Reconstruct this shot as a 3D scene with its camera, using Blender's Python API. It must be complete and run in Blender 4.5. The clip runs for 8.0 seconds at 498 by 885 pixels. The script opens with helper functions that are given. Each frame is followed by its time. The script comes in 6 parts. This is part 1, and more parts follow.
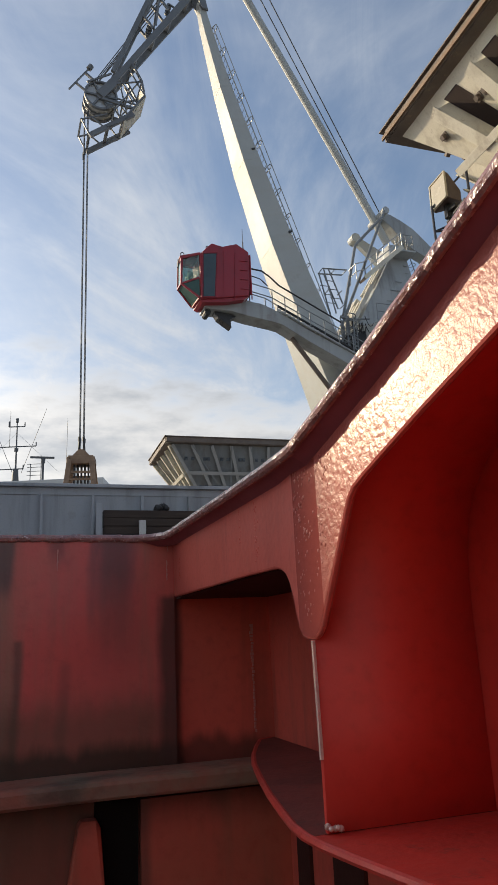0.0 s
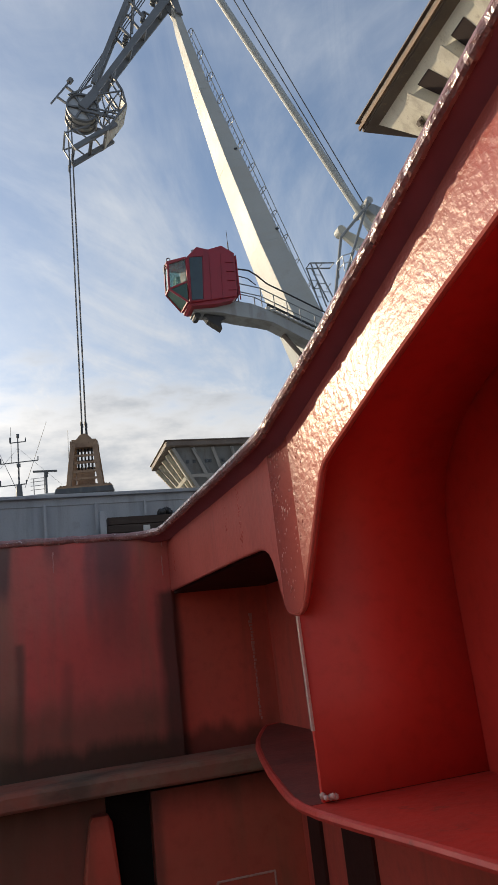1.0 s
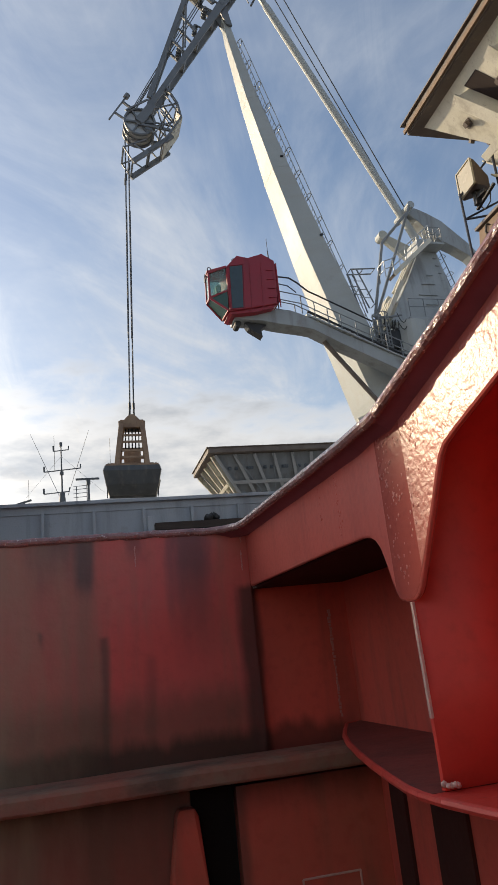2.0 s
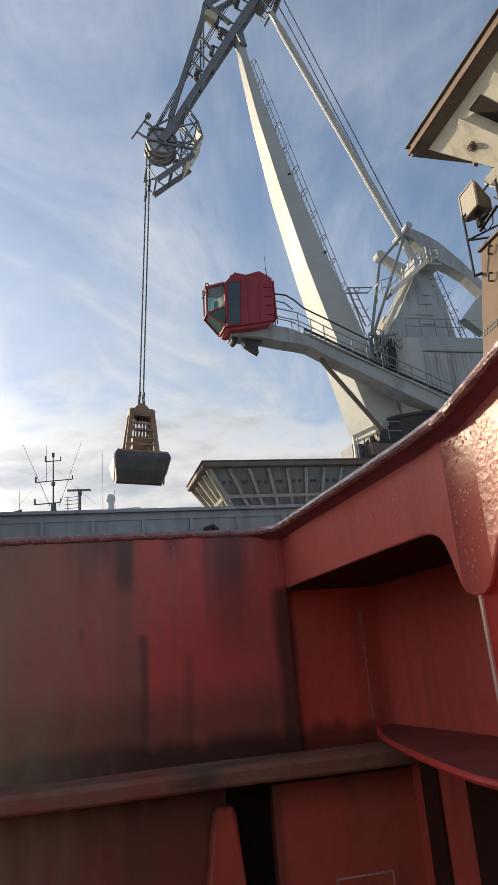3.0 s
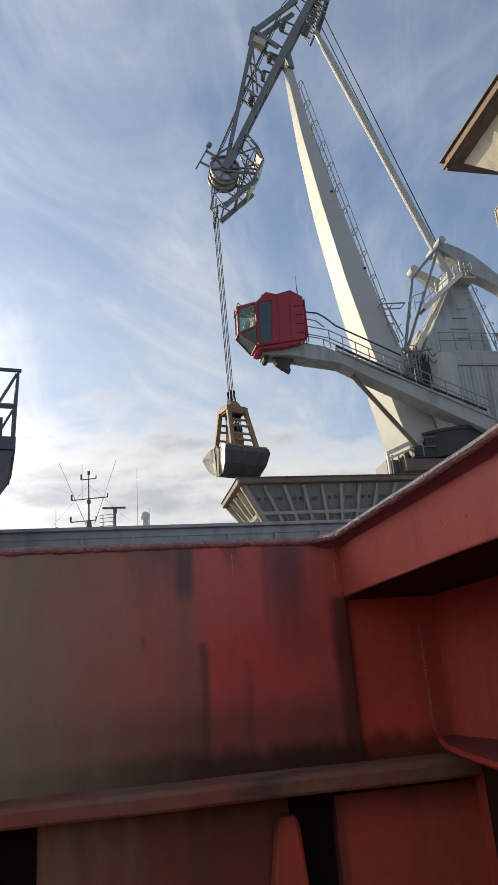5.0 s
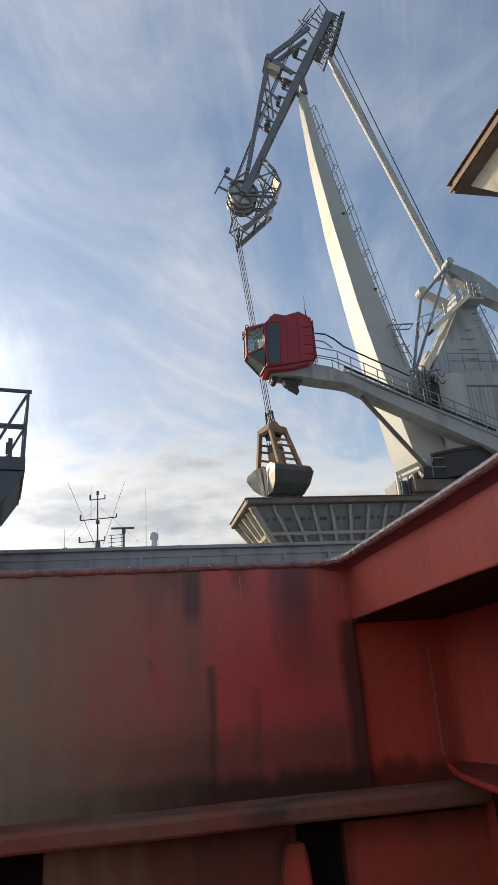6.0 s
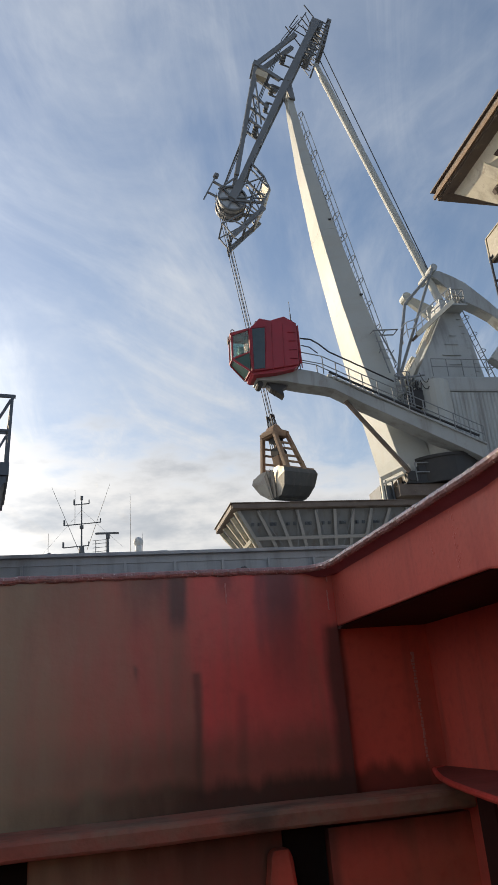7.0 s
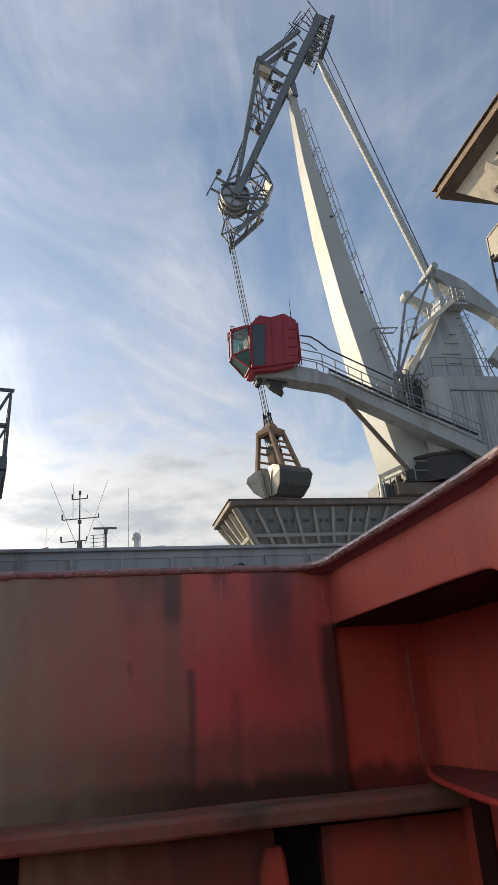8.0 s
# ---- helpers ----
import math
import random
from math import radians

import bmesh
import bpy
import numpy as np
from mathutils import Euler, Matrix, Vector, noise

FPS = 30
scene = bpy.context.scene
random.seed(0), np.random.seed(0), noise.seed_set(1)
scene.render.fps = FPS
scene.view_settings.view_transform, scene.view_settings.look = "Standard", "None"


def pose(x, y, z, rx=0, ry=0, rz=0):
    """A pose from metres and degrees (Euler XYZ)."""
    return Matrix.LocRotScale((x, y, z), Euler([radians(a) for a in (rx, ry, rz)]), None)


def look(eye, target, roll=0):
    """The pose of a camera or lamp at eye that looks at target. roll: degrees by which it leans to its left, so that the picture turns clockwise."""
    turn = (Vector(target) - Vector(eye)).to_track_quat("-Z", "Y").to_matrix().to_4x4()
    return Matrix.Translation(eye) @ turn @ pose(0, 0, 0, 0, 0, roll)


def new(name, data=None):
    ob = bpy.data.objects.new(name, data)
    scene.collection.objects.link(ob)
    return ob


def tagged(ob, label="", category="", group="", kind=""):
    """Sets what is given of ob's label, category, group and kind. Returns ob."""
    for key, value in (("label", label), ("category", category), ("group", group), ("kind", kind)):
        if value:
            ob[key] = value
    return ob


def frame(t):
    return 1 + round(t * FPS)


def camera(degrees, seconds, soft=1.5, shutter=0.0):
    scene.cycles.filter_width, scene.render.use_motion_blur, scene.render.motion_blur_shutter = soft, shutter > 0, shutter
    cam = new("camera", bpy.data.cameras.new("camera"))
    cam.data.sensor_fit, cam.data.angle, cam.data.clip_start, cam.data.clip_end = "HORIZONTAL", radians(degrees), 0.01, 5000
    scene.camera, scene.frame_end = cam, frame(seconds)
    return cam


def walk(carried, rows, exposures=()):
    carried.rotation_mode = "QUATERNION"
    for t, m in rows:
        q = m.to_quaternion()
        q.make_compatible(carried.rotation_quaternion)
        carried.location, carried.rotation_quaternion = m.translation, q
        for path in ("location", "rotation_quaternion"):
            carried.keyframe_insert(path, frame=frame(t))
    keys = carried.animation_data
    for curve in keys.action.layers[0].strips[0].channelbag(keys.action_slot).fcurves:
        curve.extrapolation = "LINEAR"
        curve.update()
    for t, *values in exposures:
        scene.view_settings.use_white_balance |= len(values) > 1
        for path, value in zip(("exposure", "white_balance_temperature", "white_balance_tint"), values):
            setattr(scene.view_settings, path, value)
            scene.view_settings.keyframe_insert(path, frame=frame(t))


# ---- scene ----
cam = camera(38.1, 8.0, soft=1.4)
PATH = [
    (0, (0.362, -0.416, 1.786), (0.396, 1.516, 2.304), -2.7),
    (0.5, (0.392, -0.428, 1.77), (0.431, 1.506, 2.28), -3.5),
    (1, (0.415, -0.433, 1.744), (0.445, 1.499, 2.261), -6.7),
    (1.5, (0.363, -0.407, 1.732), (0.299, 1.521, 2.26), -6.6),
    (3, (0.096, -0.463, 1.678), (0.049, 1.449, 2.266), -5.0),
    (3.5, (0.058, -0.462, 1.666), (0.043, 1.452, 2.247), -4.7),
    (4, (0.018, -0.463, 1.654), (-0.016, 1.448, 2.244), -4.5),
    (4.5, (0.007, -0.468, 1.65), (-0.102, 1.434, 2.257), -4.7),
    (6, (0.013, -0.488, 1.655), (-0.138, 1.382, 2.35), -4.4),
    (6.5, (0.016, -0.489, 1.656), (-0.166, 1.377, 2.351), -3.9),
    (7, (0.011, -0.5, 1.658), (-0.097, 1.369, 2.362), -4.8),
    (7.5, (0.016, -0.496, 1.66), (-0.072, 1.373, 2.367), -4.8),
    (8, (0.018, -0.494, 1.662), (-0.088, 1.379, 2.357), -4.2),
]
walk(cam, [(t, look(e, g, r)) for t, e, g, r in PATH])

# ---------------------------------------------------------------- light
SUN_DIR = Vector((-0.82, 0.48, 0.33)).normalized()
scene.view_settings.exposure = 0.67


def build_world():
    w = bpy.data.worlds.new("sky")
    scene.world = w
    w.use_nodes = True
    nt = w.node_tree
    nt.nodes.clear()
    N, L = nt.nodes.new, nt.links.new
    out = N("ShaderNodeOutputWorld")
    sky = N("ShaderNodeTexSky")
    sky.sky_type = "NISHITA"
    sky.sun_disc = False
    sky.sun_elevation = math.asin(SUN_DIR.z)
    sky.sun_rotation = math.atan2(SUN_DIR.x, SUN_DIR.y)
    sky.air_density, sky.dust_density, sky.ozone_density = 1.0, 1.6, 1.5
    bg = N("ShaderNodeBackground")
    bg.inputs["Strength"].default_value = 0.105
    L(sky.outputs[0], bg.inputs["Color"])
    tc = N("ShaderNodeTexCoord")
    sep = N("ShaderNodeSeparateXYZ")
    L(tc.outputs["Generated"], sep.inputs[0])

    def m(op, a, b=None, c=None, clamp=False):
        n = N("ShaderNodeMath")
        n.operation, n.use_clamp = op, clamp
        for i, q in enumerate((a, b, c)):
            if q is None:
                continue
            if isinstance(q, (int, float)):
                n.inputs[i].default_value = q
            else:
                L(q, n.inputs[i])
        return n.outputs[0]

    def ramp(v, a, b):
        n = N("ShaderNodeMapRange")
        n.interpolation_type = "SMOOTHSTEP"
        n.inputs[1].default_value, n.inputs[2].default_value = a, b
        L(v, n.inputs[0])
        return n.outputs[0]

    # thin high cloud, drawn out into streaks on a plane overhead
    zz = m("ADD", m("MAXIMUM", sep.outputs[2], 0.0), 0.12)
    comb = N("ShaderNodeCombineXYZ")
    L(m("DIVIDE", sep.outputs[0], zz), comb.inputs[0])
    L(m("DIVIDE", sep.outputs[1], zz), comb.inputs[1])

    def clouds(rot, scale, loc, detail, rough, dist):
        mp = N("ShaderNodeMapping")
        mp.inputs["Rotation"].default_value = (0, 0, radians(rot))
        mp.inputs["Scale"].default_value = scale
        mp.inputs["Location"].default_value = loc
        L(comb.outputs[0], mp.inputs[0])
        n = N("ShaderNodeTexNoise")
        n.inputs["Scale"].default_value = 1.0
        n.inputs["Detail"].default_value = detail
        n.inputs["Roughness"].default_value = rough
        n.inputs["Distortion"].default_value = dist
        L(mp.outputs[0], n.inputs["Vector"])
        return n.outputs[0]

    wisps = ramp(clouds(-24, (2.3, 0.75, 1), (0.4, 1.3, 0), 10, 0.64, 1.5), 0.40, 0.70)
    combed = ramp(clouds(-16, (5.5, 1.3, 1), (2.4, 0.6, 0), 9, 0.66, 2.2), 0.42, 0.72)
    veil = ramp(clouds(20, (0.95, 0.7, 1), (3.1, 0.2, 0), 6, 0.58, 0.8), 0.38, 0.64)
    side = ramp(m("SUBTRACT", m("MULTIPLY", sep.outputs[1], 0.25), sep.outputs[0]), -0.38, 0.42)
    streaks = m("MULTIPLY", combed, m("ADD", m("MULTIPLY", veil, 0.22), 0.05))
    high = m("MULTIPLY", m("ADD", m("ADD", m("MULTIPLY", wisps, 0.44), m("MULTIPLY", veil, 0.40)), streaks),
             m("ADD", m("MULTIPLY", side, 0.72), 0.24), clamp=True)
    # haze thickens towards the horizon
    haze = m("MULTIPLY", m("SUBTRACT", 1.0, ramp(sep.outputs[2], 0.30, 0.66)), m("ADD", m("MULTIPLY", wisps, 0.34), 0.10))
    high = m("ADD", high, haze, clamp=True)
    # cloud bank low down, flat grey bases under bright heads
    lowc = N("ShaderNodeCombineXYZ")
    L(m("MULTIPLY", sep.outputs[0], 3.0), lowc.inputs[0])
    L(m("MULTIPLY", sep.outputs[1], 3.0), lowc.inputs[1])
    L(m("MULTIPLY", sep.outputs[2], 8.5), lowc.inputs[2])
    bn = N("ShaderNodeTexNoise")
    bn.inputs["Scale"].default_value = 2.4
    bn.inputs["Detail"].default_value = 7
    bn.inputs["Roughness"].default_value = 0.55
    L(lowc.outputs[0], bn.inputs["Vector"])
    edge = m("ADD", m("ADD", sep.outputs[2], m("MULTIPLY", sep.outputs[0], 0.10)), m("MULTIPLY", m("SUBTRACT", bn.outputs[0], 0.5), 0.26))
    bank = m("SUBTRACT", 1.0, ramp(edge, 0.27, 0.40))
    shade = ramp(m("ADD", m("MULTIPLY", bn.outputs[0], 1.5), m("MULTIPLY", sep.outputs[2], 2.0)), 1.05, 1.50)
    colour = N("ShaderNodeMix")
    colour.data_type = "RGBA"
    colour.inputs[6].default_value = (0.50, 0.52, 0.55, 1)
    colour.inputs[7].default_value = (0.90, 0.87, 0.83, 1)
    L(shade, colour.inputs[0])
    cover = m("MAXIMUM", high, m("MULTIPLY", bank, 0.92))
    tint = N("ShaderNodeMix")
    tint.data_type = "RGBA"
    tint.inputs[6].default_value = (0.64, 0.68, 0.74, 1)
    L(colour.outputs[2], tint.inputs[7])
    L(bank, tint.inputs[0])
    cb = N("ShaderNodeBackground")
    cb.inputs["Strength"].default_value = 0.85
    L(tint.outputs[2], cb.inputs["Color"])
    # cloud shines where it lies near the sun
    dot = N("ShaderNodeVectorMath")
    dot.operation = "DOT_PRODUCT"
    L(tc.outputs["Generated"], dot.inputs[0])
    dot.inputs[1].default_value = SUN_DIR
    glow = m("POWER", m("MAXIMUM", dot.outputs["Value"], 0.0), 12.0)
    L(m("ADD", 0.62, m("MULTIPLY", glow, 3.0)), cb.inputs["Strength"])
    mix = N("ShaderNodeMixShader")
    L(cover, mix.inputs[0])
    L(bg.outputs[0], mix.inputs[1])
    L(cb.outputs[0], mix.inputs[2])
    L(mix.outputs[0], out.inputs["Surface"])
    sun = bpy.data.lights.new("sun", "SUN")
    sun.energy, sun.angle, sun.color = 2.35, radians(0.6), (1.0, 0.79, 0.52)
    ob = new("sun", sun)
    ob.matrix_world = look(SUN_DIR * 60, (0, 0, 0))


build_world()

# ---------------------------------------------------------------- materials


def coat(name, base, worn, rough=0.5, metal=0.0, stain=0.8, stain_amount=0.45, grain=40.0, grain_amount=0.12,
         bump=0.1, bump_scale=120.0, streak=None, streak_amount=0.0, streak_scale=(7, 7, 0.5), rust=None, rust_amount=0.0, gloss_var=0.12, spec=0.5):
    """Paint or metal: a base colour with broad stains, fine grain, vertical runs, rust spots and relief."""
    mt = bpy.data.materials.new(name)
    mt.use_nodes = True
    nt = mt.node_tree
    N, L = nt.nodes.new, nt.links.new
    b = nt.nodes["Principled BSDF"]
    b.inputs["Metallic"].default_value = metal
    b.inputs["Specular IOR Level"].default_value = spec
    tc = N("ShaderNodeTexCoord")

    def nz(scale, detail=5, rgh=0.55, vec=None):
        n = N("ShaderNodeTexNoise")
        n.inputs["Scale"].default_value = scale
        n.inputs["Detail"].default_value = detail
        n.inputs["Roughness"].default_value = rgh
        L(vec if vec else tc.outputs["Object"], n.inputs["Vector"])
        return n.outputs[0]

    def rmp(v, a, b2, hi):
        n = N("ShaderNodeMapRange")
        n.interpolation_type = "SMOOTHSTEP"
        n.inputs[1].default_value, n.inputs[2].default_value, n.inputs[4].default_value = a, b2, hi
        L(v, n.inputs[0])
        return n.outputs[0]

    def mixc(f, a, c):
        n = N("ShaderNodeMix")
        n.data_type = "RGBA"
        L(f, n.inputs[0])
        for i, q in ((6, a), (7, c)):
            if isinstance(q, tuple):
                n.inputs[i].default_value = (*q, 1)
            else:
                L(q, n.inputs[i])
        return n.outputs[2]

    broad = nz(stain, 6, 0.6)
    col = mixc(rmp(broad, 0.38, 0.72, stain_amount), base, worn)
    fine = nz(grain, 4)
    dark = tuple(c * 0.6 for c in base)
    col = mixc(rmp(fine, 0.45, 0.8, grain_amount * 3), col, dark)
    if streak:
        mp = N("ShaderNodeMapping")
        mp.inputs["Scale"].default_value = streak_scale
        L(tc.outputs["Object"], mp.inputs[0])
        col = mixc(rmp(nz(1.0, 5, 0.6, mp.outputs[0]), 0.47, 0.68, streak_amount), col, streak)
    if rust:
        col = mixc(rmp(nz(stain * 4.5, 8, 0.7), 0.58, 0.68, rust_amount), col, rust)
    L(col, b.inputs["Base Color"])
    rr = N("ShaderNodeMapRange")
    rr.inputs[3].default_value, rr.inputs[4].default_value = max(0.05, rough - gloss_var), min(1, rough + gloss_var)
    L(broad, rr.inputs[0])
    L(rr.outputs[0], b.inputs["Roughness"])
    if bump:
        bp = N("ShaderNodeBump")
        bp.inputs["Strength"].default_value = bump
        bp.inputs["Distance"].default_value = 0.01
        L(nz(bump_scale, 3), bp.inputs["Height"])
        L(bp.outputs[0], b.inputs["Normal"])
    return mt


def glass(name, colour, rough=0.05):
    mt = bpy.data.materials.new(name)
    mt.use_nodes = True
    b = mt.node_tree.nodes["Principled BSDF"]
    b.inputs["Base Color"].default_value = (*colour, 1)
    b.inputs["Roughness"].default_value = rough
    b.inputs["Transmission Weight"].default_value = 0.85
    b.inputs["IOR"].default_value = 1.45
    return mt


